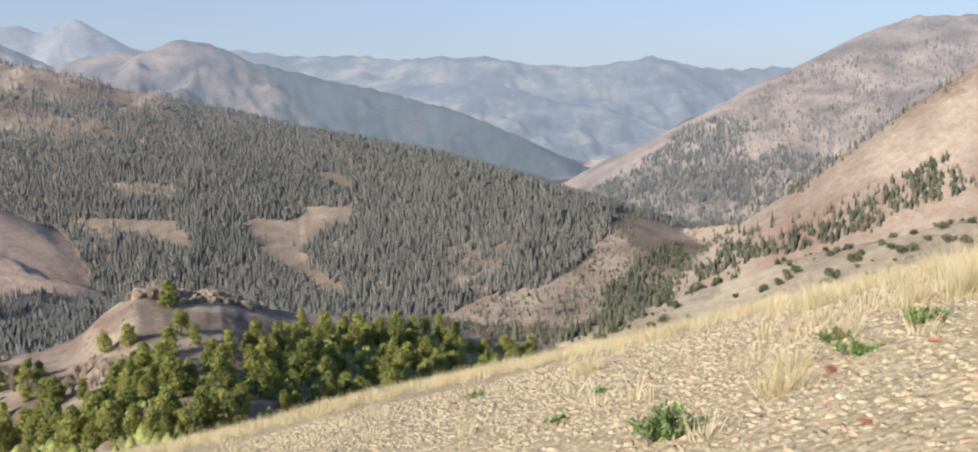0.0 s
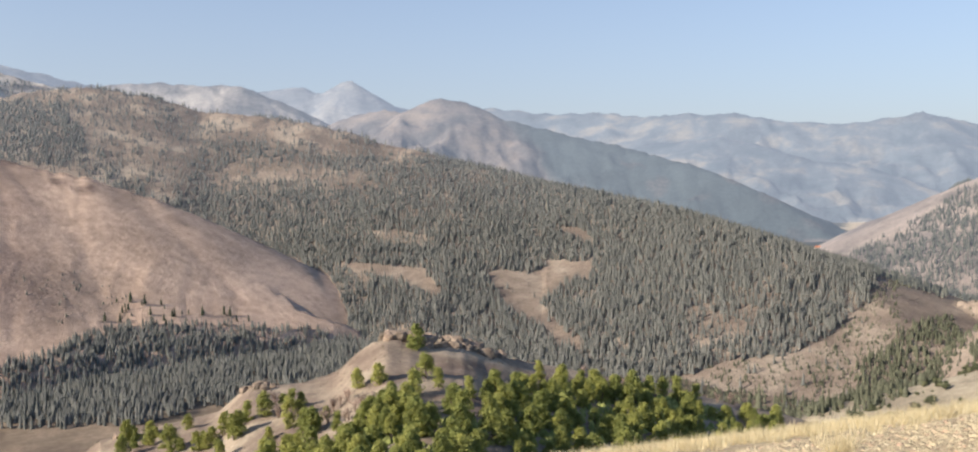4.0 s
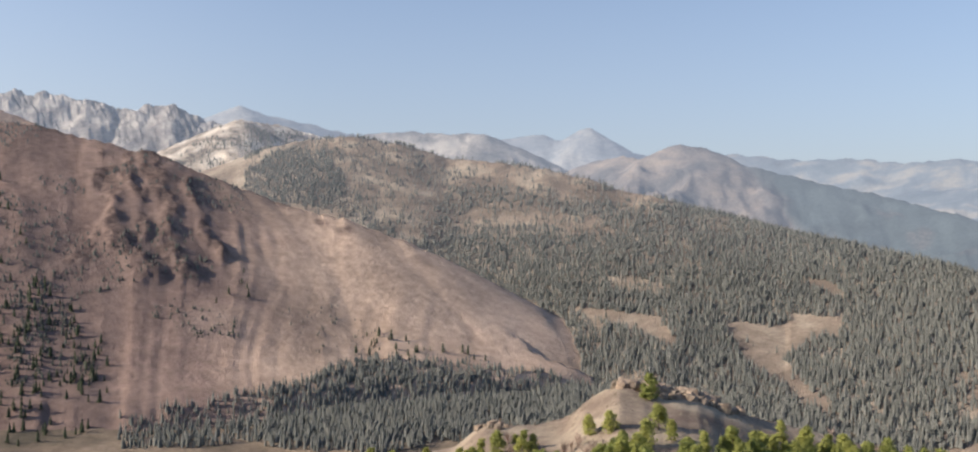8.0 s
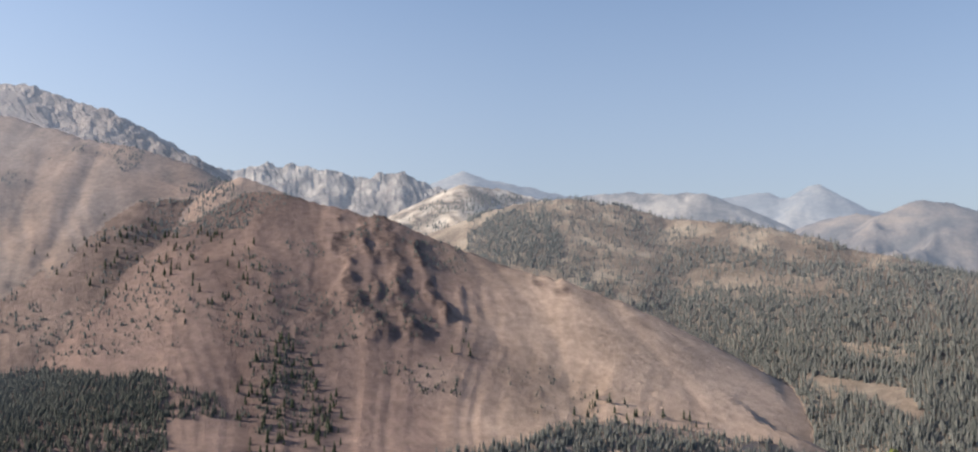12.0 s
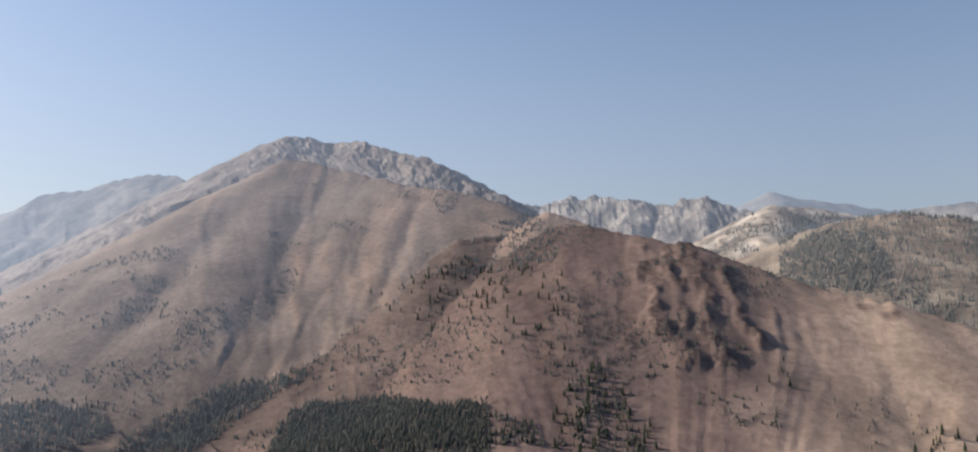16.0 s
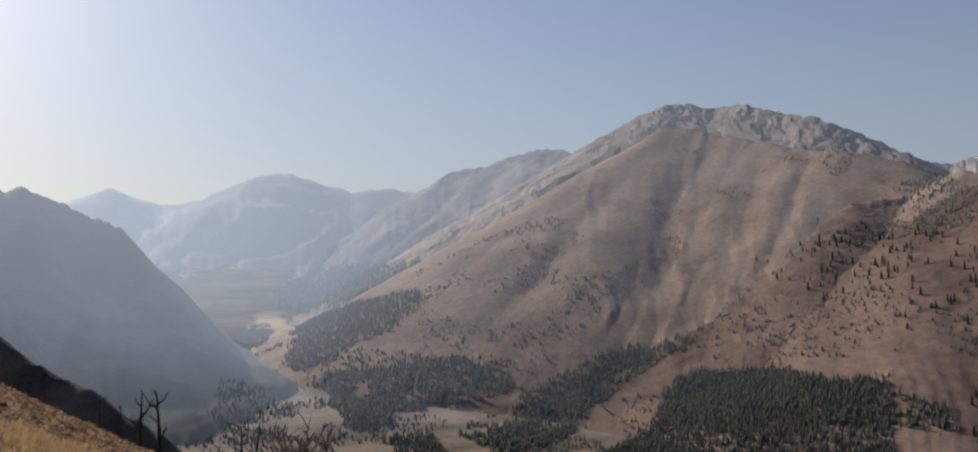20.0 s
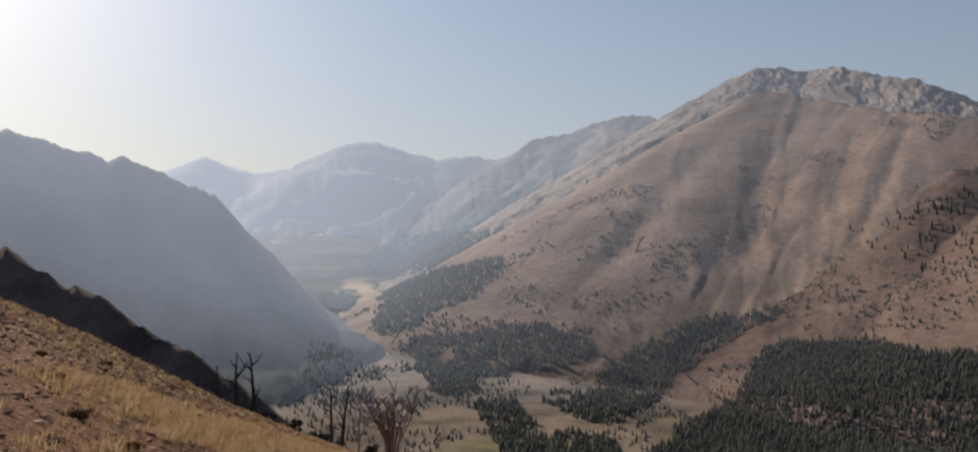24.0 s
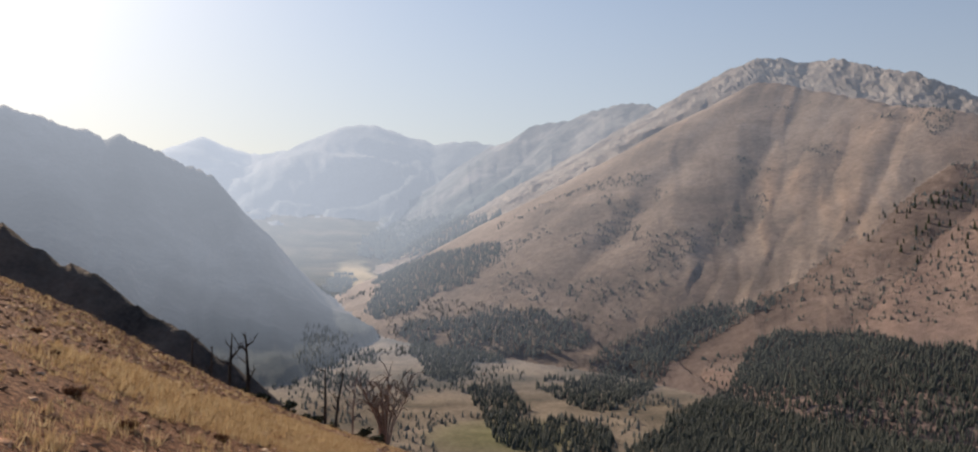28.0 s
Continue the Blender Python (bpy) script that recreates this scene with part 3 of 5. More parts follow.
        if name == "horn":
            pa = np.degrees(np.arctan2(-px, py))
            soil[idx] = np.where(h > z[idx], np.clip((15 - pa) / 3 + 3 * broad + (40 - bd) / 300, 0, 1), soil[idx])
        elif name == "brown":
            pa = np.degrees(np.arctan2(-px, py))
            # sunlit warmth of the right and upper face, put into the soil colour
            sunlit_tint = np.clip((73 - pa) / 9, 0, 1) + 0.5 * np.clip(1 - np.abs(pa - 76) / 2.2, 0, 1) + 1.6 * (g - 0.5) + 1.2 * broad - bd / 900 - 0.8 * np.clip((63 - pa) / 2, 0, 1)
            soil[idx] = np.where(h > z[idx], np.clip(sunlit_tint, 0, 1), soil[idx])
        elif name in ("headwall", "leftwall"):
            low = (bd - 260) / 160 if name == "headwall" else (bd - 300) / 260
            soil[idx] = np.where(h > z[idx], np.clip(low + 4 * broad, 0, 1), soil[idx])
        elif name == "cliff":
            soil[idx] = np.where(h > z[idx], np.clip((bd - 210) / 110 + 4 * broad, 0, 1), soil[idx])
        elif name != "rust":
            soil[idx] = np.where(h > z[idx], 0, soil[idx])
        up = h > z[idx]
        j = idx[up]
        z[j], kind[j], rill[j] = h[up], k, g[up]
        rk = 0.4 * np.minimum(crag[up] * 2, 1) + (0.64 if name in ("rust", "brown") else 0.75) * fbm(px[up] / (lam * 0.5), py[up] / (lam * 0.5), 4, 60 + k) * np.clip(1.15 - bd[up] / (lam * 7), 0.5, 1.1)
        rock[j] = rk
    return z, kind, rill, rock, soil


def height(x, y):
    return terrain(np.atleast_1d(x), np.atleast_1d(y))[0]


bear = np.concatenate([np.arange(-36, 130, 0.16), np.arange(130, 324, 2.0)])
rad = np.concatenate([[0.0], np.geomspace(0.5, 60, 96), np.geomspace(61.5, 450, 110), np.geomspace(454, 2700, 240), np.geomspace(2725, 4700, 50)])
B, D = np.meshgrid(np.radians(bear), rad, indexing="ij")
GX, GY = -D * np.sin(B), D * np.cos(B)
gz, gk, grill, grock, gsoil = terrain(GX.ravel(), GY.ravel())
nb, nr = GX.shape
verts = np.stack([GX.ravel(), GY.ravel(), gz], 1)
ii, jj = np.meshgrid(np.arange(nb), np.arange(nr - 1), indexing="ij")
ii2 = (ii + 1) % nb
quads = np.stack([ii * nr + jj, ii * nr + jj + 1, ii2 * nr + jj + 1, ii2 * nr + jj], -1).reshape(-1, 4)


def grid_mesh(name, faces, mat):
    used, inv = np.unique(faces, return_inverse=True)
    me = bpy.data.meshes.new(name)
    me.vertices.add(len(used))
    me.vertices.foreach_set("co", verts[used].ravel().astype(np.float32))
    me.loops.add(faces.size)
    me.loops.foreach_set("vertex_index", inv.ravel().astype(np.int32))
    me.polygons.add(len(faces))
    me.polygons.foreach_set("loop_start", np.arange(0, faces.size, faces.shape[1], dtype=np.int32))
    me.polygons.foreach_set("use_smooth", np.full(len(faces), mat.name not in ("pale_granite", "summit_rock", "hazy_cliffs")))
    for an, val in (("rill", grill), ("rock", grock), ("soil", gsoil)):
        me.attributes.new(an, "FLOAT", "POINT").data.foreach_set("value", val[used].astype(np.float32))
    me.materials.append(mat)
    me.update(calc_edges=True)
    me.validate()
    return new(name, me)


fk = gk[quads].max(1)
reach = np.hypot(verts[quads[:, 0], 0], verts[quads[:, 0], 1])
ground = grid_mesh("ground", quads[(fk == 0) & (reach < 1150)], VALLEY)
tagged(grid_mesh("backdrop_valley", quads[(fk == 0) & (reach >= 1150)], FARVALLEY), "far valley floor with pale meadows under painted haze", "valley", kind="structure")
tagged(ground, "dry valley floor with tan meadows", "ground", kind="structure")
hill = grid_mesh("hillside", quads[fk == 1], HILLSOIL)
tagged(hill, "gravelly hillside with dry golden grass", "hillside", kind="structure")
for k, (name, f) in enumerate(FORMS.items(), 2):
    q = quads[fk == k]
    if len(q):
        ob = grid_mesh("mountain" if k > 3 else "hill", q, f[5])
        tagged(ob, f[6], "mountain" if k > 3 else "hill", kind="structure")

# ---- woods ----
def leaf_material(name, dark, pale):
    m, nt, p = nodes(name, 0.85)
    col = ramp(nt, attribute(nt, "tone"), [(0.0, dark), (1.0, pale)])
    nt.links.new(col, p.inputs["Base Color"])
    return m


CONIFER = leaf_material("conifer_needles", (0.102, 0.107, 0.098), (0.168, 0.17, 0.154))
# darker copy of the conifer needles: shade of backlit woods put into the colour
SHADED_CONIFER = leaf_material("shaded_conifer_needles", (0.052, 0.057, 0.048), (0.118, 0.12, 0.098))
MIXED = leaf_material("green_conifers", (0.062, 0.067, 0.046), (0.122, 0.126, 0.086))
HAZE_WOOD = leaf_material("painted_haze_conifers", (0.055, 0.065, 0.055), (0.10, 0.11, 0.09))
# haze painted on the woods as emission that grows with distance
paint_haze(HAZE_WOOD, 850, 0.9)
paint_haze(SHADED_CONIFER, 700, 0.6)
paint_haze(CONIFER, 1000, 0.5)


def conifer_template(tiers=3, sides=6, seed=1):
    rng = np.random.default_rng(seed)
    v, f = [], []
    for t in range(tiers):
        lo, hi = 0.08 + 0.27 * t, 0.5 + 0.5 * (t + 1) / tiers * 1.0
        hi = 1.0 if t == tiers - 1 else 0.6 + 0.18 * t
        rad_ = 0.17 * (1 - 0.27 * t)
        o = len(v)
        for s in range(sides):
            a = 2 * math.pi * (s + 0.5 * t) / sides
            q = rad_ * rng.uniform(0.75, 1.2)
            v.append((q * math.cos(a), q * math.sin(a), lo + rng.uniform(-0.03, 0.03)))
        v.append((0, 0, hi))
        for s in range(sides):
            f.append((o + s, o + (s + 1) % sides, o + sides))
    return np.array(v), np.array(f)


def wood(name, x, y, tall, label, mat, seed=3, wide=0.82, templates=4, tiers=3, sides=6, z=None):
    """Many small conifers in one mesh."""
    rng = np.random.default_rng(seed)
    z = height(x, y) if z is None else z
    V, F, T, n0 = [], [], [], 0
    pick = rng.integers(0, templates, len(x))
    for k in range(templates):
        tv, tf = conifer_template(tiers, sides, seed + k)
        idx = np.nonzero(pick == k)[0]
        if not len(idx):
            continue
        a = rng.uniform(0, 6.28, len(idx))
        s = tall[idx]
        w = s * wide * rng.uniform(0.8, 1.25, len(idx))
        px = x[idx, None] + w[:, None] * (tv[None, :, 0] * np.cos(a)[:, None] - tv[None, :, 1] * np.sin(a)[:, None])
        py = y[idx, None] + w[:, None] * (tv[None, :, 0] * np.sin(a)[:, None] + tv[None, :, 1] * np.cos(a)[:, None])
        pz = z[idx, None] + s[:, None] * tv[None, :, 2] - 0.3
        V.append(np.stack([px, py, pz], -1).reshape(-1, 3))
        F.append((tf[None] + (np.arange(len(idx)) * len(tv))[:, None, None] + n0).reshape(-1, 3))
        T.append(np.repeat(rng.uniform(0, 1, len(idx)), len(tv)))
        n0 += len(idx) * len(tv)
    V, F, T = np.concatenate(V), np.concatenate(F), np.concatenate(T)
    me = bpy.data.meshes.new(name)
    me.vertices.add(len(V))
    me.vertices.foreach_set("co", V.ravel().astype(np.float32))
    me.loops.add(F.size)
    me.loops.foreach_set("vertex_index", F.ravel().astype(np.int32))
    me.polygons.add(len(F))
    me.polygons.foreach_set("loop_start", np.arange(0, F.size, 3, dtype=np.int32))
    me.attributes.new("tone", "FLOAT", "POINT").data.foreach_set("value", T.astype(np.float32))
    me.materials.append(mat)
    me.update(calc_edges=True)
    ob = new(name, me)
    return tagged(ob, label, "forest", kind="stuff")


def scatter(b0, b1, d0, d1, n, seed):
    """Points spread evenly over a sector of the plan."""
    rng = np.random.default_rng(seed)
    b = np.radians(rng.uniform(b0, b1, n))
    d = np.sqrt(rng.uniform(d0 ** 2, d1 ** 2, n))
    return -d * np.sin(b), d * np.cos(b), np.degrees(b), d


NAMES = ["ground", "near"] + list(FORMS)


def on(x, y, *names):
    k = terrain(x, y)[1]
    return np.isin(k, [NAMES.index(n) for n in names])


PLOT = {}
PLOT["p_strip"] = [(-683, 404), (-644, 425), (-577, 411), (-527, 390), (-481, 334), (-490, 290)]
PLOT["p_toe"] = [(-472, 550), (-415, 619), (-373, 640), (-371, 617), (-443, 539)]
PLOT["p_mid"] = [(-587, 531), (-571, 559), (-521, 510), (-538, 490)]
PLOT["p_strip2"] = [(-665, 381), (-655, 421), (-579, 411), (-520, 380), (-524, 315), (-598, 339)]
PLOT["p_face"] = [(-1059, 399), (-976, 466), (-823, 490), (-674, 421), (-741, 330), (-906, 343)]
PLOT["p_face2"] = [(-987, 322), (-974, 460), (-829, 494), (-753, 448), (-842, 362), (-917, 313)]
PLOT["t_right"] = [(-1, 283), (32, 619), (105, 689), (157, 750), (216, 604), (211, 590), (146, 614), (56, 405), (30, 414)]
PLOT["t_line"] = [(217, 607), (287, 571), (304, 557), (296, 540), (237, 543), (205, 570)]
PLOT["t_east"] = [(173, 1396), (257, 1426), (319, 1438), (392, 1343), (234, 656), (224, 629), (238, 1224), (182, 1317)]
PLOT["u_east"] = [(319, 1438), (589, 1551), (826, 1535), (339, 628), (234, 656)]
PLOT["g_main"] = [(-71, 156), (-60, 158), (-46, 160), (-48, 195), (-44, 226), (-30, 245), (-15, 264), (12, 281), (22, 283), (-5, 225), (-26, 161), (-62, 134), (-69, 145)]
PLOT["g_left"] = [(-153, 189), (-148, 192), (-136, 194), (-108, 180), (-101, 171), (-103, 168), (-124, 175), (-144, 178)]
PLOT["g_bare"] = [(-106, 199), (-94, 198), (-72, 178), (-68, 169), (-71, 161), (-93, 175)]
PLOT["g_low"] = [(-84, 151), (-71, 153), (-69, 173), (-53, 161), (-44, 165), (-28, 172), (-37, 132), (-42, 117), (-73, 137)]
PLOT["grass_band"] = [(122.1, -6.74), (120.2, -7.0), (117.9, -7.83), (113.8, -9.3), (108.3, -11.39), (102.1, -13.66), (96.9, -15.43), (100.9, -15.38), (105.2, -14.39), (109.0, -13.41), (113.8, -11.86), (118.2, -10.13), (122.1, -8.82)]
PLOT["grass_low"] = [(122.1, -10.71), (120.2, -10.17), (116.2, -11.52), (110.9, -13.3), (107.5, -14.73), (107.5, -16.05), (122.0, -14.76)]
PLOT["k_single"] = [(-77, 210), (-82, 184), (-67, 188), (-62, 182), (-55, 172), (-65, 175), (-54, 179), (-51, 183), (-104, 181), (-95, 176), (-106, 171), (-116, 178), (-87, 151), (-73, 143), (-144, 187), (-139, 176), (-126, 176), (-104, 162), (-76, 182), (-50, 210), (-49, 226), (-53, 196)]
PLOT["g_corner"] = [(-108, 190), (-103, 196), (-75, 157), (-49, 126), (-44, 117), (-84, 147)]
PLOT["g_front"] = [(-105, 157), (-82, 148), (-66, 147), (-51, 138), (-32, 142), (-44, 117), (-76, 137)]

# woods and clearings as the lookout sees them: bearing, height angle
PLOT["t_flank"] = [(-13.4, -10.46), (-14.9, -8.86), (-17.5, -8.41), (-19.7, -7.2), (-21.8, -6.39), (-24.2, -4.86), (-26.7, -3.37), (-28.9, -3.69), (-28.9, -4.74), (-26.2, -5.89), (-23.6, -7.45), (-21.2, -8.66), (-17.6, -9.36), (-14.2, -10.82)]
PLOT["t_shade"] = [(-5.9, -6.37), (-7.1, -4.98), (-8.7, -4.39), (-10.6, -3.02), (-12.5, -1.09), (-14.8, -0.54), (-16.6, -1.14), (-15.2, -3.81), (-18.1, -2.48), (-21.7, -3.04), (-19.7, -5.69), (-14.5, -6.92), (-11.1, -7.55)]
PLOT["t_brook"] = [(-4.2, -14.73), (-6.7, -13.14), (-8.1, -10.75), (-10.3, -9.14), (-12.4, -8.72), (-13.0, -10.47), (-10.7, -12.87), (-7.1, -14.71)]
PLOT["k_toe"] = [(44.2, -6.12), (41.1, -5.35), (37.1, -7.53), (31.0, -9.17), (31.2, -9.83), (37.0, -9.49), (41.0, -9.27)]
PLOT["g_far"] = [(9.6, -12.69), (4.8, -12.36), (-0.2, -12.7), (0.1, -14.6), (4.8, -14.47), (8.8, -13.84)]
PLOT["w_foot"] = [(44.6, -11.09), (42.7, -10.76), (39.0, -9.46), (35.8, -9.68), (30.7, -10.54), (26.9, -10.72), (23.9, -10.82), (24.5, -12.56), (27.7, -13.27), (30.8, -13.09), (33.4, -14.5), (38.1, -15.33), (44.7, -14.51)]
PLOT["w_foot_left"] = [(53.5, -12.21), (45.7, -11.09), (39.4, -9.68), (37.0, -9.29), (27.0, -9.93), (25.0, -10.63), (24.2, -12.5), (25.8, -13.85), (31.0, -14.61), (53.4, -14.0)]
PLOT["w_dark"] = [(85.1, -14.75), (84.1, -13.43), (81.0, -11.37), (78.0, -9.31), (76.6, -6.57), (75.5, -5.95), (72.2, -6.16), (70.2, -6.04), (67.8, -6.44), (64.4, -6.2), (64.3, -12.84)]
PLOT["w_dark_right"] = [(78.4, -9.29), (75.6, -6.11), (71.7, -5.73), (66.2, -6.28), (61.3, -7.52), (60.6, -9.12)]
PLOT["w_band"] = [(90.1, -10.37), (89.7, -9.19), (87.7, -9.72), (84.6, -7.67), (82.3, -6.02), (80.4, -4.79), (77.7, -5.08), (75.9, -4.06), (75.5, -4.62), (78.4, -5.88), (81.8, -8.34), (83.0, -9.94), (86.1, -11.61), (87.7, -11.28)]
PLOT["w_fan"] = [(99.0, -6.72), (98.6, -5.92), (95.8, -5.91), (94.2, -5.49), (92.6, -5.07), (90.2, -5.43), (87.4, -5.77), (87.0, -6.95), (88.9, -7.99), (91.3, -8.63), (94.2, -9.06), (95.8, -9.86), (97.4, -9.47), (98.6, -7.9)]
PLOT["w_head"] = [(101.4, -5.53), (100.6, -3.55), (98.7, -2.34), (95.9, -1.51), (93.1, -1.07), (93.0, -2.07), (95.0, -3.5), (97.4, -4.52), (98.6, -5.92), (100.6, -6.12)]
PLOT["w_stream"] = [(94.9, -10.25), (92.5, -10.02), (90.5, -11.74), (88.5, -12.07), (86.5, -12.2), (85.1, -13.09), (86.1, -14.8), (88.4, -14.74), (92.5, -13.7), (93.7, -12.18)]
PLOT["w_smoke"] = [(102.2, -1.57), (100.7, -0.16), (97.5, 0.68), (94.3, 0.52), (92.7, 0.95), (93.5, -0.27), (96.7, -1.51), (100.2, -2.35)]
PLOT["w_clump"] = [(104.3, -3.76), (103.4, -2.96), (102.2, -3.36), (102.4, -4.15), (103.8, -4.35)]
PLOT["w_left_low"] = [(105.1, -6.3), (102.2, -6.71), (100.6, -7.9), (100.9, -10.24), (104.5, -10.18), (105.6, -8.62)]
PLOT["k_knob"] = [(64.0, 4.82), (63.0, 5.42), (61.4, 5.62), (59.8, 4.81), (59.2, 3.8), (59.8, 2.6), (61.8, 2.21), (63.0, 2.81)]
PLOT["k_band"] = [(72.8, -2.82), (70.9, -0.52), (68.2, 1.44), (65.0, 2.82), (62.6, 3.01), (61.0, 1.8), (64.2, 0.62), (66.2, -0.95), (68.9, -0.93), (71.2, -2.46)]
PLOT["k_low"] = [(67.0, -4.28), (66.2, -3.32), (62.6, -3.76), (59.0, -3.59), (59.5, -4.57), (65.0, -4.51)]
PLOT["k_strip"] = [(59.9, -10.12), (59.3, -5.36), (57.9, -4.39), (56.7, -5.37), (55.5, -7.31), (54.5, -8.84), (54.4, -10.13)]
PLOT["k_brown"] = [(83.6, -0.56), (79.6, 0.61), (76.4, 2.6), (75.6, 1.39), (78.0, -0.99), (80.4, -1.37), (83.5, -2.13)]
PLOT["k_left"] = [(87.8, -5.89), (86.0, -4.61), (84.1, -4.7), (84.7, -5.73), (87.8, -7.25)]
PLOT["w_west"] = [(87.8, -8.73), (85.9, -7.04), (83.7, -6.13), (81.0, -4.65), (78.2, -4.57), (75.7, -4.08), (77.9, -5.32), (81.3, -6.98), (83.0, -9.13)]
PLOT["f_dark"] = [(36.3, -2.15), (33.1, -1.72), (29.1, -1.28), (25.1, -2.02), (21.2, -1.77), (19.3, -2.32), (23.2, -3.96), (25.9, -4.02), (30.7, -2.9), (34.7, -2.94)]
PLOT["f_knoll"] = [(45.4, 2.53), (43.5, 4.14), (41.2, 3.79), (39.5, 1.42), (41.1, 0.21), (43.5, 0.58)]
PLOT["c_main"] = [(16.0, -6.78), (14.8, -6.38), (12.8, -6.78), (11.6, -5.98), (8.6, -5.88), (8.8, -6.76), (10.8, -7.37), (12.0, -8.78), (11.6, -9.57), (9.4, -11.12), (9.8, -11.6), (12.4, -9.97), (14.4, -8.78), (14.8, -7.98)]
PLOT["c_left"] = [(25.4, -5.86), (22.1, -6.12), (19.7, -6.35), (18.5, -7.96), (19.3, -8.15), (20.9, -7.33), (24.5, -6.48)]
PLOT["c_small"] = [(11.3, -3.85), (10.2, -3.73), (8.7, -4.56), (9.4, -4.81), (10.8, -4.33)]
PLOT["c_lobe"] = [(28.1, -5.6), (26.8, -6.22), (25.1, -7.45), (26.8, -7.99), (26.5, -9.76), (27.6, -7.77)]
PLOT["s_mid"] = [(30.5, 0.39), (27.5, 0.47), (24.4, -0.25), (21.8, -1.13), (24.4, -1.36), (26.7, -0.79), (30.5, -0.3)]
PLOT["s_mid2"] = [(23.2, -3.99), (20.9, -3.86), (19.1, -4.55), (20.1, -5.07), (22.5, -4.8)]
PLOT["s_high"] = [(40.6, 3.18), (35.5, 4.02), (33.1, 1.61), (34.6, -0.66), (37.7, -0.27), (39.4, 1.2)]
PLOT["s_crest"] = [(44.1, 3.96), (42.2, 4.9), (38.9, 4.91), (34.1, 3.79), (29.7, 2.98), (33.0, 2.56), (39.0, 3.68), (42.2, 3.84)]
PLOT["v_open"] = [(4.8, -13.4), (0.5, -12.1), (-3.2, -11.51), (-5.5, -10.32), (-7.9, -7.95), (-9.4, -6.23), (-11.6, -16.12), (4.8, -17.64)]


def inside(x, y, plot):
    """Which points lie within a plot of the plan."""
    p = np.array(PLOT[plot], float)
    hit = np.zeros(len(x), bool)
    for (x0, y0), (x1, y1) in zip(p, np.roll(p, -1, 0)):
        c = ((y0 > y) != (y1 > y)) & (x < (x1 - x0) * (y - y0) / (y1 - y0 + 1e-9) + x0)
        hit ^= c
    return hit


def fill(plot, per_area, seed, low=0.0, size=40):
    """Points in a plot, thinned by patches of noise."""
    p = np.array(PLOT[plot], float)
    (x0, y0), (x1, y1) = p.min(0), p.max(0)
    rng = np.random.default_rng(seed)
    n = int((x1 - x0) * (y1 - y0) * per_area)
    x, y = rng.uniform(x0, x1, n), rng.uniform(y0, y1, n)
    wob = 0.9 * size
    k = inside(x + wob * (fbm(x / size, y / size, 4, 7) - 0.5), y + wob * (fbm(x / size, y / size, 4, 9) - 0.5), plot) & (fbm(x / size, y / size, 3, seed) > low)
    return x[k], y[k]


def sight(x, y, z):
    """Bearing and height angle of ground points, from the lookout."""
    return np.degrees(np.arctan2(-x, y)), np.degrees(np.arctan2(z - EYE, np.hypot(x, y)))


def fill_sight(plot, per_area, seed, near, far, low=0.0, size=40):
    """Points of the slopes within a plot given by sight lines, thinned by patches of noise."""
    p = np.array(PLOT[plot], float)
    b0, b1 = p[:, 0].min() - 0.3, p[:, 0].max() + 0.3
    x, y, b, d = scatter(b0, b1, near, far, int(math.radians(b1 - b0) / 2 * (far ** 2 - near ** 2) * per_area), seed)
    b, e = sight(x, y, height(x, y))
    b, e = b + 1.3 * (fbm(x / size, y / size, 4, 7) - 0.5), e + 0.9 * (fbm(x / size, y / size, 4, 9) - 0.5)
    k = inside(b, e, plot) & (fbm(x / size, y / size, 3, seed) > low)
    return x[k], y[k]


# the forest on the broad ridge, with its clearings
x, y, b, d = scatter(-10, 46, 520, 1620, 132000, 1)
z, k = terrain(x, y)[:2]
keep = np.isin(k, [NAMES.index("forest"), NAMES.index("ground")])
x, y, z, d = x[keep], y[keep], z[keep], d[keep]
b, e = sight(x, y, z)
patch = fbm(x / 70, y / 70, 4, 70)
speck = np.random.default_rng(71).uniform(0, 1, len(x))
high = np.clip((e + 4.5) / 4.0, 0, 1) * np.clip((b - 10) / 12, 0, 1)
bare_ground = np.zeros(len(x))
b, e = b + 0.9 * (fbm(x / 30, y / 30, 4, 7) - 0.5), e + 0.6 * (fbm(x / 30, y / 30, 4, 9) - 0.5)
for plot in ("c_main", "c_left", "c_small", "c_lobe", "v_open"):
    bare_ground = np.maximum(bare_ground, 0.99 * inside(b, e, plot))
for plot in ("s_mid", "s_mid2", "s_high", "s_crest"):
    bare_ground = np.maximum(bare_ground, 0.8 * inside(b, e, plot))
dense = inside(b, e, "f_dark") | inside(b, e, "f_knoll")
thin = np.clip(0.4 * high + np.clip((0.52 - patch) * 3.2, 0, 0.7) * high + np.clip((0.33 - patch) * 5, 0, 0.8), 0, 0.93) * np.where(dense, 0.15, 1)
keep = (b > -8.0) & (speck > np.maximum(thin, bare_ground)) & ~((b > 26.5) & (d < 900))
x, y, z, d = x[keep], y[keep], z[keep], d[keep]
rng = np.random.default_rng(5)
tall = rng.uniform(4.6, 9.2, len(x)) * rng.choice([1, 1, 1.25], len(x)) * np.interp(d, [800, 1400], [1, 0.85])
lower = d < 860
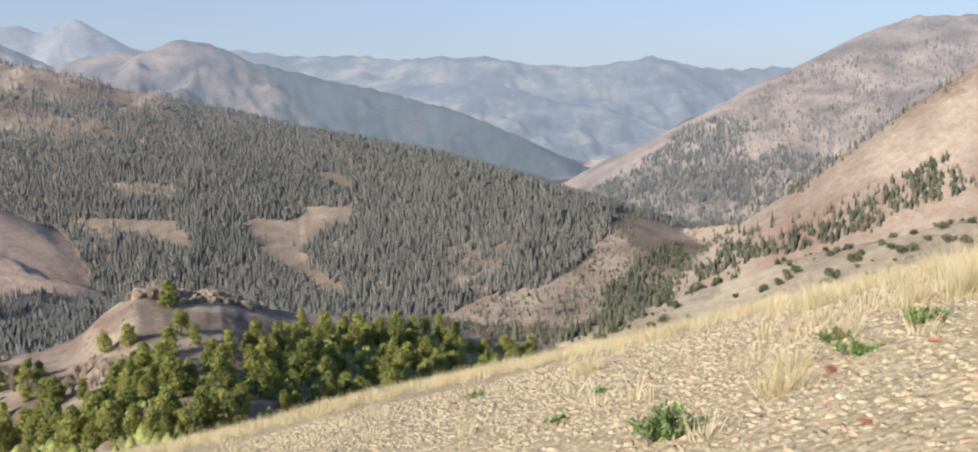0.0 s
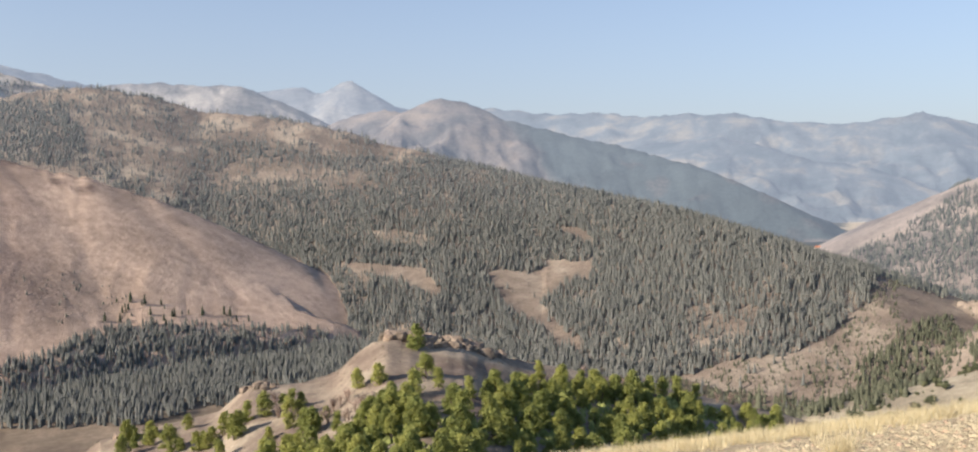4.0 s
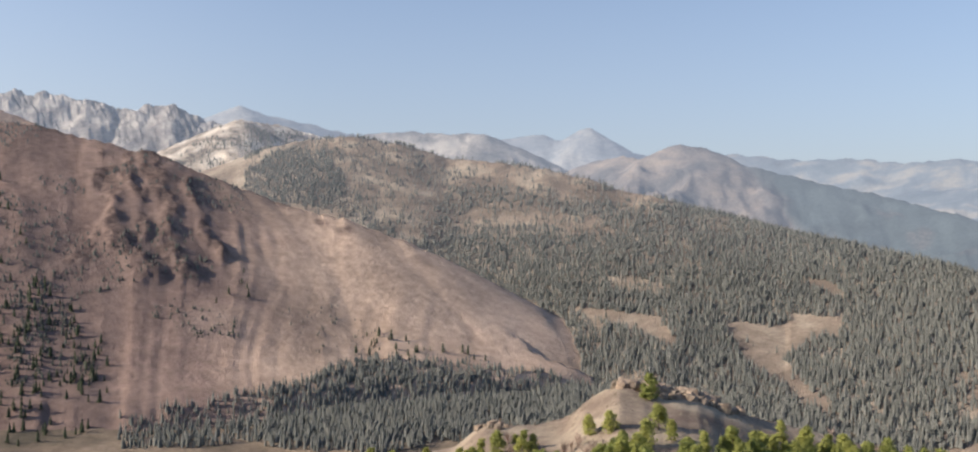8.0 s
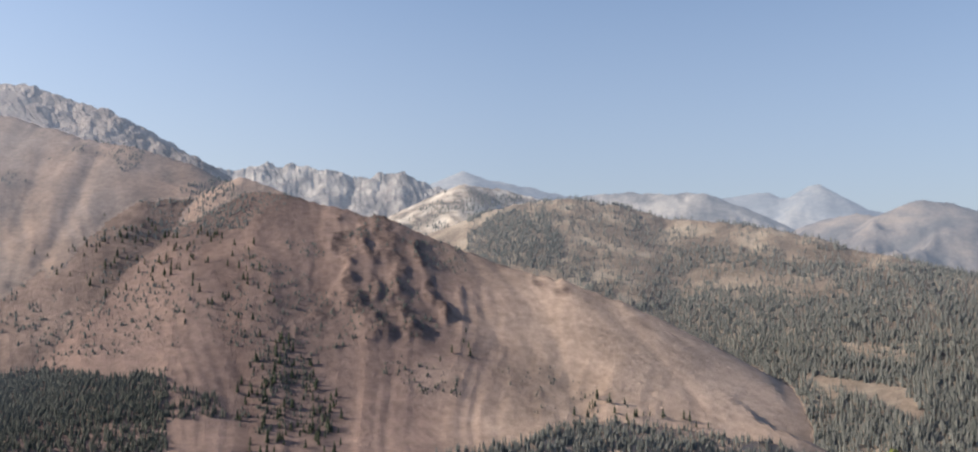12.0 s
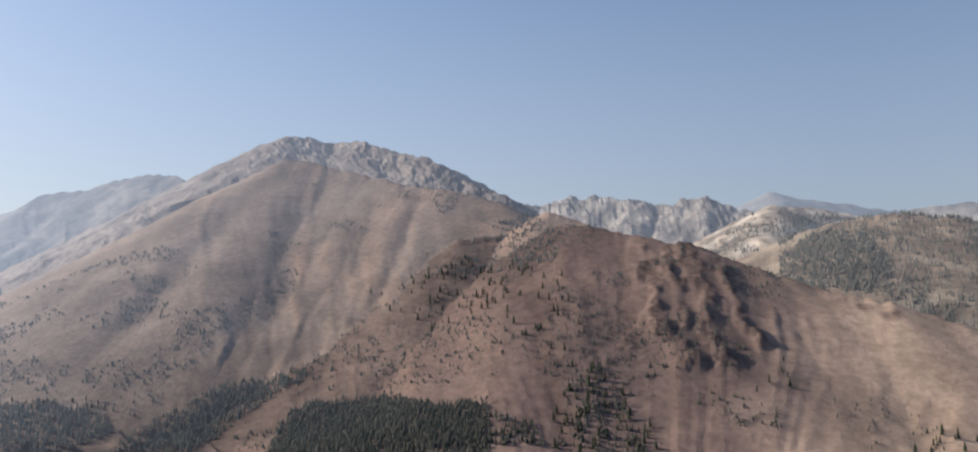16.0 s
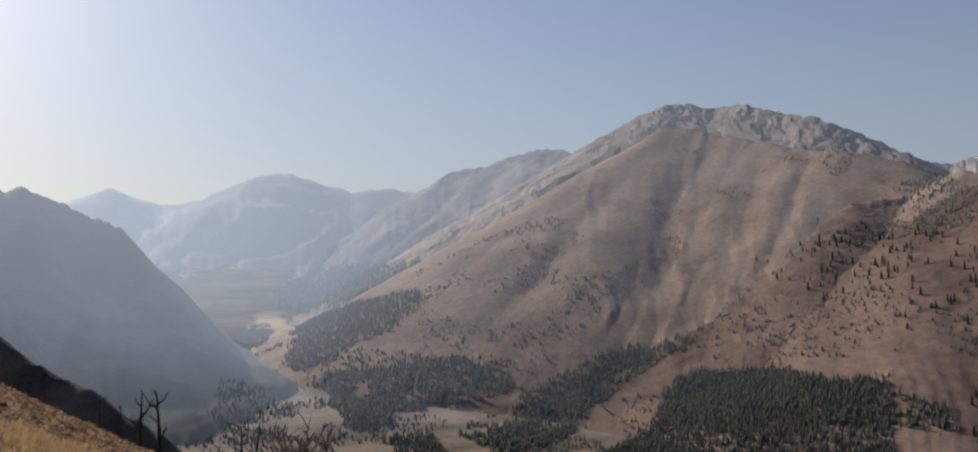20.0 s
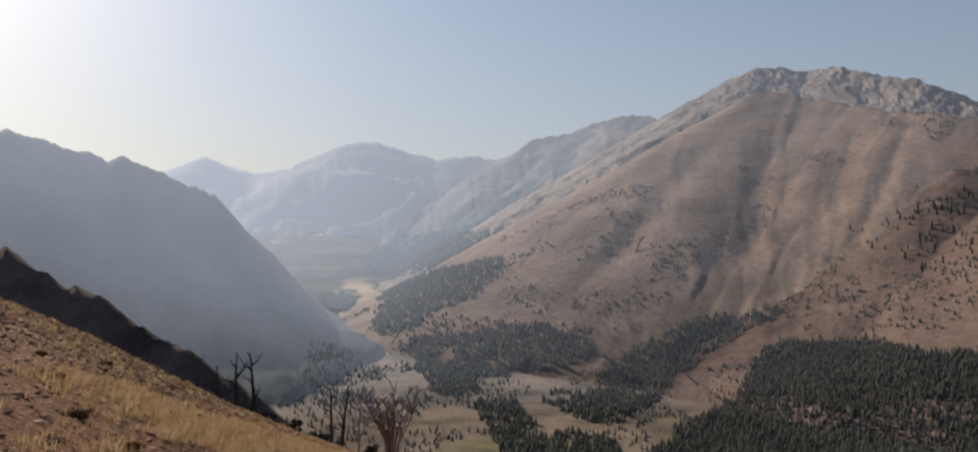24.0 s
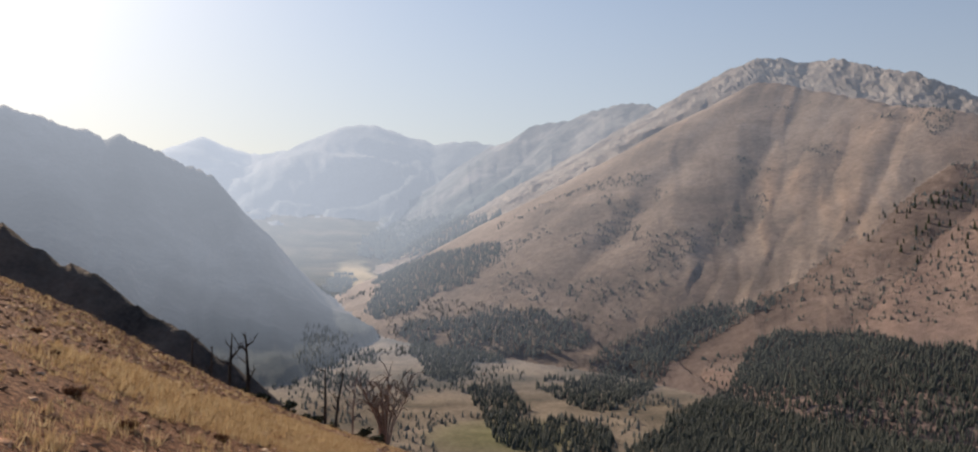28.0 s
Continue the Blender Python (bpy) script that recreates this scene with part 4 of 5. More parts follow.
wood("forest_on_ridge", x[lower], y[lower], tall[lower], "dense grey-green conifer forest low on the ridge", CONIFER, 11, 0.9, sides=5, z=z[lower])
wood("forest_on_ridge", x[~lower], y[~lower], tall[~lower], "thinning conifer forest high on the ridge", CONIFER, 12, 0.9, tiers=2, sides=4, z=z[~lower])

for k, (plot, dens, low, lo, hi) in enumerate([("t_right", 0.03, 0.42, 4, 10), ("t_line", 0.04, 0.36, 3.5, 7), ("t_east", 0.032, 0.33, 5, 10), ("u_east", 0.016, 0.33, 4, 8)]):
    x, y = fill(plot, dens, 100 + k, low)
    wood("conifer_wood", x, y, np.random.default_rng(k).uniform(lo, hi, len(x)), "stand of dark grey-green conifers", MIXED if plot in ("t_right", "t_line") else SHADED_CONIFER, 31 + k)
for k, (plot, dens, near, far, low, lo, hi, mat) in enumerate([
        ("w_dark", 0.16, 450, 1000, 0.0, 3.5, 7, SHADED_CONIFER), ("w_dark_right", 0.11, 560, 960, 0.0, 3.5, 7, SHADED_CONIFER), ("w_band", 0.11, 640, 1200, 0.3, 3.5, 7, SHADED_CONIFER),
        ("w_fan", 0.10, 760, 1350, 0.27, 4, 7.5, SHADED_CONIFER), ("w_stream", 0.09, 500, 800, 0.3, 4, 7.5, SHADED_CONIFER), ("w_west", 0.08, 620, 1250, 0.33, 3.5, 7, SHADED_CONIFER),
        ("w_head", 0.07, 1080, 2250, 0.1, 5, 8, HAZE_WOOD), ("w_smoke", 0.02, 1500, 2900, 0.2, 8, 14, HAZE_WOOD), ("w_clump", 0.06, 1200, 1900, 0.0, 5, 8, HAZE_WOOD),
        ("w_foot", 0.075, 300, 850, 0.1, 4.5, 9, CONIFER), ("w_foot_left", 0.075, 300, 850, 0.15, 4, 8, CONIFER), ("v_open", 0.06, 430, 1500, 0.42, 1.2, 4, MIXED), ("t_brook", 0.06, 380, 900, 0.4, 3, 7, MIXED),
        ("t_flank", 0.075, 420, 900, 0.38, 4, 9, MIXED), ("t_shade", 0.03, 900, 1800, 0.33, 6, 11, SHADED_CONIFER),
        ("w_left_low", 0.04, 650, 1200, 0.38, 3.5, 7, SHADED_CONIFER)]):
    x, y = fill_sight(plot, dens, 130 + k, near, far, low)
    smoky = mat is HAZE_WOOD
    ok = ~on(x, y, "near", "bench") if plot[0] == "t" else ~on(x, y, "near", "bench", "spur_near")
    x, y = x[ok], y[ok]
    wood("conifer_wood", x, y, np.random.default_rng(k).uniform(lo, hi, len(x)), "stand of blue-green conifers under painted haze" if smoky else "stand of dark grey-green conifers", mat, 51 + k, 1.6 if plot == "v_open" else 1.3 if plot in ("t_flank", "t_brook") else 0.95, tiers=2, sides=5)
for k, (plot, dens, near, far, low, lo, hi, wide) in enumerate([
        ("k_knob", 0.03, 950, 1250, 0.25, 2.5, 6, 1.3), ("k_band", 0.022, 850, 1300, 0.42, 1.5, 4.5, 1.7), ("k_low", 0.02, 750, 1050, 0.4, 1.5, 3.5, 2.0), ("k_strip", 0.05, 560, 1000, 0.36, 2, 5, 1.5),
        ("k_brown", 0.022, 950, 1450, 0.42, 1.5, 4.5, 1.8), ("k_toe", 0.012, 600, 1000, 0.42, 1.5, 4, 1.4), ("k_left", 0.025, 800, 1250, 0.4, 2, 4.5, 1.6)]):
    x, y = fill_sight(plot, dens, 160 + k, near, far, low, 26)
    wood("dark_shrubs", x, y, np.random.default_rng(k).uniform(lo, hi, len(x)), "low dark shrubs on the scree", SHADED_CONIFER, 71 + k, wide, 3, 2, 5)
x, y, b, d = scatter(76, 110, 540, 1300, 9000, 171)
keep = on(x, y, "ground", "rib", "brown") & (fbm(x / 70, y / 70, 4, 172) > 0.47) & (np.hypot(x + 585, y + 20) > 55) & (height(x, y) < -85)
x, y = x[keep], y[keep]
wood("scattered_conifers", x, y, np.random.default_rng(2).uniform(2, 6, len(x)), "small conifers scattered over the valley floor", CONIFER, 173, 1.2, 4, 2, 5)
x, y, b, d = scatter(46, 80, 700, 1300, 9000, 181)
keep = on(x, y, "rust", "apron", "rib") & (fbm(x / 60, y / 60, 4, 182) > np.where(b > 57, 0.5, 0.58))
x, y = x[keep], y[keep]
wood("scattered_shrubs", x, y, np.random.default_rng(3).uniform(1.5, 4.5, len(x)), "low dark shrubs scattered over the scree", SHADED_CONIFER, 183, 1.8)
x, y, b, d = scatter(60, 93, 950, 1420, 9000, 201)
keep = on(x, y, "brown", "rib") & (fbm(x / 45, y / 45, 4, 202) > 0.56) & (fbm(x / 200, y / 200, 2, 203) > 0.45)
x, y = x[keep], y[keep]
wood("scattered_shrubs", x, y, np.random.default_rng(7).uniform(1.5, 4.5, len(x)), "dark scrub scattered over the brown mountain", SHADED_CONIFER, 204, 1.9, 3, 2, 5)
x, y, b, d = scatter(38, 51, 1500, 1950, 3000, 211)
keep = on(x, y, "whitehill") & (fbm(x / 50, y / 50, 4, 212) > 0.5)
x, y = x[keep], y[keep]
wood("scattered_conifers", x, y, np.random.default_rng(8).uniform(5, 10, len(x)), "dark conifers on the cream scree", CONIFER, 213, 1.0, 3, 2, 5)
x, y, b, d = scatter(-16, 6, 430, 1500, 9000, 221)
keep = on(x, y, "ground", "spur_red") & (fbm(x / 50, y / 50, 4, 222) > 0.46) & (height(x, y) < -70)
x, y = x[keep], y[keep]
wood("valley_brush", x, y, np.random.default_rng(9).uniform(2, 6, len(x)), "green-grey brush along the valley bottom", MIXED, 223, 1.7, 3, 2, 5)


# ---- parts ----
def part(name, bm, mat, parent=None, label=""):
    me = bpy.data.meshes.new(name)
    bm.to_mesh(me)
    bm.free()
    me.materials.append(mat)
    ob = new(name, me)
    if parent:
        ob.parent = parent
    if label:
        tagged(ob, label)
    return ob


def tube(bm, pts, radii, sides=6):
    """A tapered limb along a line of points."""
    rings = []
    for i, p in enumerate(pts):
        p = Vector(p)
        t = (Vector(pts[min(i + 1, len(pts) - 1)]) - Vector(pts[max(i - 1, 0)])).normalized()
        u = t.cross(Vector((0.3, 1, 0.2))).normalized()
        v = t.cross(u)
        rings.append([bm.verts.new(p + radii[i] * (math.cos(2 * math.pi * s / sides) * u + math.sin(2 * math.pi * s / sides) * v)) for s in range(sides)])
    for a, c in zip(rings, rings[1:]):
        for s in range(sides):
            bm.faces.new((a[s], a[(s + 1) % sides], c[(s + 1) % sides], c[s]))
    bm.faces.new(rings[-1])


def plain(name, dark, pale, size=0.3, rough=0.9, per_object=True, leafy=0.0):
    m, nt, p = nodes(name, rough)
    col = ramp(nt, noise_node(nt, 1 / size, 5, 0.65), [(0.3, dark), (0.7, pale)])
    if per_object:
        info = nt.nodes.new("ShaderNodeObjectInfo")
        tint = ramp(nt, info.outputs["Random"], [(0, (0.72, 0.76, 0.74)), (1, (1.25, 1.2, 1.15))])
        col = mix(nt, 1.0, col, tint, "MULTIPLY")
    nt.links.new(col, p.inputs["Base Color"])
    if leafy:
        t = nt.nodes.new("ShaderNodeBsdfTranslucent")
        s = nt.nodes.new("ShaderNodeMixShader")
        s.inputs[0].default_value = leafy
        nt.links.new(col, t.inputs[0])
        nt.links.new(p.outputs[0], s.inputs[1])
        nt.links.new(t.outputs[0], s.inputs[2])
        nt.links.new(s.outputs[0], nt.nodes["Material Output"].inputs[0])
    bump(nt, p, noise_node(nt, 3 / size, 5, 0.7), size * 0.15, 0.7)
    return m


BARK = plain("grey_bark", (0.09, 0.07, 0.055), (0.22, 0.18, 0.15), 0.3)
DEADWOOD = plain("weathered_wood", (0.03, 0.026, 0.024), (0.09, 0.075, 0.065), 0.3)
PALEWOOD = plain("pale_dead_twigs", (0.2, 0.145, 0.12), (0.36, 0.28, 0.24), 0.3)
PINE = plain("pine_needles", (0.21, 0.225, 0.065), (0.40, 0.42, 0.15), 0.8, 0.7, True, 0.45)
FIR = plain("fir_needles", (0.03, 0.04, 0.026), (0.07, 0.08, 0.05), 0.8, 0.8)
SHRUB = plain("shrub_leaves", (0.075, 0.085, 0.05), (0.15, 0.155, 0.095), 0.5, 0.8)
ROCK = plain("brown_rock", (0.13, 0.1, 0.08), (0.36, 0.29, 0.23), 0.8)


def sprays(bm, centre, spread, n, size, rng):
    """A clump of small needle sprays that face outwards."""
    c = Vector(centre)
    for _ in range(n):
        d = Vector((rng.gauss(0, 1), rng.gauss(0, 1), rng.gauss(0.25, 0.8)))
        o = d.normalized() * rng.uniform(0.35, 1.0)
        p = c + Vector((o.x * spread, o.y * spread, o.z * spread * 0.8))
        u = Vector((rng.uniform(-1, 1), rng.uniform(-1, 1), rng.uniform(-1, 1))).normalized()
        v = (d.normalized() + 0.5 * u).cross(u).normalized()
        s = size * rng.uniform(0.6, 1.3)
        q = [bm.verts.new(p + s * k) for k in (-0.6 * u, 0.2 * u + 0.42 * v, 0.5 * u - 0.35 * v)]
        bm.faces.new(q)


def pine(seed, tall, broad):
    """A bushy mountain pine with an irregular crown of clumps."""
    rng = random.Random(seed)
    tree = new("pine_tree")
    bm = bmesh.new()
    tube(bm, [(0, 0, -0.6), (0.05, 0.02, tall * 0.3), (0, 0.05, tall * 0.7), (0.05, 0, tall * 0.95)], [0.2, 0.16, 0.09, 0.02], 7)
    crown = bmesh.new()
    for i in range(42):
        h = rng.uniform(0.05, 0.97)
        wide = broad * (0.85 + 0.7 * h if h < 0.3 else 1.06 - 0.85 * (h - 0.3) / 0.7)
        a, r = rng.uniform(0, 6.28), wide * rng.uniform(0.35, 1.0)
        p = (r * math.cos(a), r * math.sin(a), tall * h)
        if i % 2:
            tube(bm, [(0, 0, tall * max(h - 0.1, 0.05)), p], [0.06, 0.015], 3)
        sprays(crown, p, 0.3 * broad + 0.42, 30, 0.5, rng)
    part("trunk", bm, BARK, tree)
    part("crown", crown, PINE, tree)
    return tagged(tree, "bushy bright green mountain pine on the bench", "tree", "pines on the bench")


def fir(seed, tall):
    """A narrow mountain conifer with drooping whorls."""
    rng = random.Random(seed)
    tree = new("conifer_tree")
    bm = bmesh.new()
    tube(bm, [(0, 0, -0.8), (0, 0, tall * 0.5), (0, 0, tall)], [0.2, 0.12, 0.02], 6)
    part("trunk", bm, BARK, tree)
    crown = bmesh.new()
    n = 9
    for i in range(n):
        h = 0.1 + 0.88 * i / n
        r = tall * 0.2 * (1 - h) ** 0.8 * rng.uniform(0.8, 1.2) + 0.12
        sides = 9
        tip = crown.verts.new((0, 0, tall * min(h + 0.19, 1.0)))
        rim = []
        for s in range(sides):
            a = 2 * math.pi * (s + rng.uniform(-0.3, 0.3)) / sides
            q = r * rng.uniform(0.55, 1.25)
            rim.append(crown.verts.new((q * math.cos(a), q * math.sin(a), tall * h - q * rng.uniform(0.1, 0.5))))
        for s in range(sides):
            crown.faces.new((rim[s], rim[(s + 1) % sides], tip))
    part("crown", crown, FIR, tree)
    return tagged(tree, "dark lone conifer on the scree slope", "tree", "conifers scattered on the scree")


def shrub(seed, size):
    rng = random.Random(seed)
    bush = new("shrub")
    stem = bmesh.new()
    leaf = bmesh.new()
    for i in range(9):
        a, r, h = rng.uniform(0, 6.28), size * rng.uniform(0.1, 0.75), size * rng.uniform(0.35, 1.1)
        p = (r * math.cos(a), r * math.sin(a), h)
        tube(stem, [(0, 0, -0.3), (p[0] * 0.5, p[1] * 0.5, h * 0.6), p], [0.05, 0.03, 0.01], 4)
        sprays(leaf, p, size * 0.5, 34, size * 0.33, rng)
    part("stem", stem, BARK, bush)
    part("foliage", leaf, SHRUB, bush)
    return tagged(bush, "round grey-green shrub on the tan slope", "shrub", "shrubs on the tan slope")


def snag(seed, tall, lean=0.1, limbs=7, mat=None, girth=0.26, name="dead_tree", label="dark dead tree with bare broken limbs"):
    rng = random.Random(seed)
    tree = new(name)
    bm = bmesh.new()
    top = (lean * tall, 0.05 * tall, tall)
    mid = (lean * tall * 0.35, 0, tall * 0.5)
    tube(bm, [(0, 0, -0.5), mid, top], [girth, girth * 0.7, girth * 0.2], 7)
    part("trunk", bm, mat or DEADWOOD, tree)
    for i in range(limbs):
        f = rng.uniform(0.3, 0.95)
        s = Vector(mid).lerp(Vector(top), max(0, 2 * f - 1)) if f > 0.5 else Vector((0, 0, 0)).lerp(Vector(mid), 2 * f)
        a, ln = rng.uniform(0, 6.28), tall * rng.uniform(0.12, 0.36)
        e = s + Vector((math.cos(a) * ln * 0.6, math.sin(a) * ln * 0.6, ln * rng.uniform(0.2, 0.9)))
        k = s.lerp(e, 0.5) + Vector((rng.uniform(-1, 1), rng.uniform(-1, 1), -0.5)) * ln * 0.08
        limb = bmesh.new()
        tube(limb, [s, k, e], [girth * 0.4, girth * 0.25, girth * 0.06], 5)
        for j in range(3):
            t = s.lerp(e, rng.uniform(0.4, 0.95))
            w = t + Vector((rng.uniform(-1, 1), rng.uniform(-1, 1), rng.uniform(-0.1, 1))) * ln * 0.3
            tube(limb, [t, t.lerp(w, 0.5), w], [girth * 0.15, girth * 0.1, girth * 0.03], 4)
        part("limb", limb, mat or DEADWOOD, tree)
    return tagged(tree, label, "dead tree", name.replace("_", " ") + "s on the slope")


def bare_bush(seed, size):
    """A leafless many-stemmed tree with fine twigs."""
    rng = random.Random(seed)
    tree = new("bare_tree")
    twigs = bmesh.new()
    for i in range(11):
        a, out = rng.uniform(0, 6.28), size * rng.uniform(0.1, 0.5)
        e = Vector((math.cos(a) * out, math.sin(a) * out, size * rng.uniform(0.6, 1.0)))
        m = Vector((e.x * 0.3, e.y * 0.3, e.z * 0.45))
        bm = bmesh.new()
        tube(bm, [(0, 0, -0.3), m, e], [0.06, 0.04, 0.012], 5)
        part("stem", bm, PALEWOOD, tree)
        for j in range(14):
            s = m.lerp(e, rng.uniform(0, 1))
            w = s + Vector((rng.uniform(-1, 1), rng.uniform(-1, 1), rng.uniform(-0.1, 1.1))) * size * 0.2
            tube(twigs, [s, s.lerp(w, 0.5) + Vector((0, 0, 0.04 * size)), w], [0.026, 0.02, 0.01], 3)
    part("twig_mass", twigs, PALEWOOD, tree)
    return tagged(tree, "pinkish-brown leafless tree with fine twigs", "bare tree", "bare trees")


def put(thing, x, y, spin, size, sink=0.0):
    z = float(height(x, y)[0]) - sink
    return copy_thing(thing, pose(x, y, z, 0, 0, spin) @ Matrix.Scale(size, 4))


def spread(makers, xs, ys, seed, lo=0.8, hi=1.25):
    """Copies of a few models over many places."""
    rng = random.Random(seed)
    zs = height(xs, ys) if len(xs) else []
    for x, y, z in zip(xs, ys, zs):
        copy_thing(rng.choice(makers), pose(x, y, z, 0, 0, rng.uniform(0, 360)) @ Matrix.Scale(rng.uniform(lo, hi), 4))


def remove(things):
    for t in things:
        for o in (*t.children_recursive, t):
            bpy.data.objects.remove(o)


# ---- pines on the bench ----
pines = [pine(40 + i, 5.0 + 0.45 * (i % 4), 1.75 + 0.25 * (i % 3)) for i in range(7)]
gx, gy = fill("g_main", 0.034, 301, 0.12, 18)
spread(pines, gx, gy, 1, 0.6, 1.2)
gx, gy = fill("g_low", 0.03, 305, 0.15, 14)
spread(pines, gx, gy, 5, 0.55, 1.0)
gx, gy = fill("g_left", 0.03, 302, 0.2, 18)
spread(pines, gx, gy, 2, 0.5, 1.0)
for i, (px, py) in enumerate(PLOT["k_single"]):
    put(pines[i % 7], px, py, 50 * i, 1.3 if i == 0 else 0.7 + 0.35 * (i * 0.37 % 1))
gx, gy = fill("g_corner", 0.022, 306, 0.2, 14)
spread(pines, gx, gy, 6, 0.5, 1.0)
gx, gy = fill("g_front", 0.03, 309, 0.12, 14)
spread(pines, gx, gy, 7, 0.5, 1.0)
remove(pines)
bare = [bare_bush(60 + i, 3.6) for i in range(3)]
gx, gy = fill("g_bare", 0.03, 303)
spread(bare, gx, gy, 3, 0.6, 1.0)
gx, gy = fill_sight("g_far", 0.018, 304, 200, 330, 0.3, 20)
ok = on(gx, gy, "bench")
spread(bare, gx[ok], gy[ok], 4, 0.6, 1.0)
px, py, _ = place(100.0, 0, 66)
put(bare[0], px, py, 20, 1.75)
remove(bare)
x, y, b, d = scatter(-4, 48, 95, 262, 9000, 351)
keep = on(x, y, "bench") & (fbm(x / 9, y / 9, 3, 352) > 0.47)
x, y = x[keep], y[keep]
SCRUB = leaf_material("grey_scrub", (0.12, 0.095, 0.07), (0.27, 0.23, 0.17))
gx, gy = [np.concatenate(v) for v in zip(fill("g_main", 0.2, 307, 0.25, 12), fill("g_front", 0.22, 308, 0.25, 12))]
GREENBRUSH = leaf_material("green_brush", (0.16, 0.18, 0.055), (0.31, 0.33, 0.115))
wood("green_brush", gx, gy, np.random.default_rng(14).uniform(0.9, 2.3, len(gx)), "low green brush between the pines", GREENBRUSH, 354, 3.4, 3, 2, 7)
wood("sage_scrub", x, y, np.random.default_rng(4).uniform(0.25, 0.7, len(x)), "low grey-brown scrub on the bench", SCRUB, 353, 4.0, 3, 1, 7)

# ---- lone conifers on the scree ----
firs = [fir(70 + i, 9) for i in range(5)]
for k, (plot, dens) in enumerate([("p_strip", 0.006), ("p_strip2", 0.009), ("p_face", 0.0016), ("p_face2", 0.003), ("p_toe", 0.006), ("p_mid", 0.0035)]):
    gx, gy = fill(plot, dens, 320 + k, 0.3, 30)
    spread(firs, gx, gy, 10 + k, 0.45, 1.0)
remove(firs)
shrubs = [shrub(80 + i, 2.2) for i in range(4)]
gx, gy, gb, gd = scatter(-31, -5, 335, 470, 330, 341)
keep = on(gx, gy, "spur_near") & (fbm(gx / 30, gy / 30, 3, 342) > 0.42)
spread(shrubs, gx[keep], gy[keep], 20, 0.25, 1.25)
remove(shrubs)

# ---- the hillside at the lookout ----
for bb, dd, tall, lean, limbs in [(109.7, 95, 6.9, 0.03, 6), (108.5, 95, 7.7, -0.06, 10), (110.8, 105, 5.8, 0.02, 5), (111.9, 120, 8.0, 0.0, 5), (103.8, 56, 3.6, -0.02, 4), (103.2, 56, 3.5, 0.14, 5)]:
    px, py, _ = place(bb, 0, dd)
    tree = snag(int(bb * 10), tall, lean, limbs, None, 0.034 * tall)
    tree.matrix_basis = pose(px, py, float(height(px, py)[0]), 0, 0, bb)
px, py, _ = place(102.1, 0, 70)
tree = snag(99, 5.3, 0.02, 12, PALEWOOD, 0.1, "dead_tree", "pale dead tree with short bare twigs")
tree.matrix_basis = pose(px, py, float(height(px, py)[0]), 0, 0, 40)
DARKLEAF = plain("dark_juniper", (0.035, 0.038, 0.024), (0.085, 0.085, 0.052), 0.4)


def juniper(seed, size):
    rng = random.Random(seed)
    bush = new("juniper_bush")
    stem, leaf = bmesh.new(), bmesh.new()
    for i in range(10):
        a, r, h = rng.uniform(0, 6.28), size * rng.uniform(0.1, 0.8), size * rng.uniform(0.2, 0.75)
        p = (r * math.cos(a), r * math.sin(a), h)
        tube(stem, [(0, 0, -0.3), (p[0] * 0.5, p[1] * 0.5, h * 0.6), p], [0.05, 0.03, 0.01], 4)
        sprays(leaf, p, size * 0.4, 30, size * 0.28, rng)
    part("stem", stem, BARK, bush)
    part("foliage", leaf, DARKLEAF, bush)
    return tagged(bush, "low dark juniper bush on the brow", "bush", "dark bushes on the brow")


for i, (bb, dd, s) in enumerate([(106.3, 72, 1.7), (104.6, 72, 1.7), (105.4, 74, 1.2), (108.3, 92, 2.6), (109.4, 92, 2.2), (103.4, 69, 1.3), (101.5, 58, 1.1), (100.6, 56, 0.9)]):
    px, py, _ = place(bb, 0, dd)
    juniper(200 + i, 0.62 * s).matrix_basis = pose(px, py, float(height(px, py)[0]), 0, 0, 30 * i)


# ---- boulders on the knoll ----
def boulder(seed, size):
    rng = random.Random(seed)
    bm = bmesh.new()
    bmesh.ops.create_icosphere(bm, subdivisions=2, radius=1)
    for v in bm.verts:
        n = noise.noise(v.co * 1.3 + Vector((seed * 3.1, 0, 0))) + 0.5 * noise.noise(v.co * 3.1 + Vector((0, seed, 0)))
        v.co *= 0.8 + 0.45 * n
        v.co.x = max(min(v.co.x, 0.75), -0.7)
        v.co.z = max(min(v.co.z, 0.55), -0.7)
        v.co *= size
    ob = part("boulder", bm, ROCK)
    return tagged(ob, "jagged brown boulder on the knoll ledge", "boulder", "boulders on the knoll")


rocks = [boulder(i + 1, 1.0) for i in range(6)]
rng = random.Random(8)
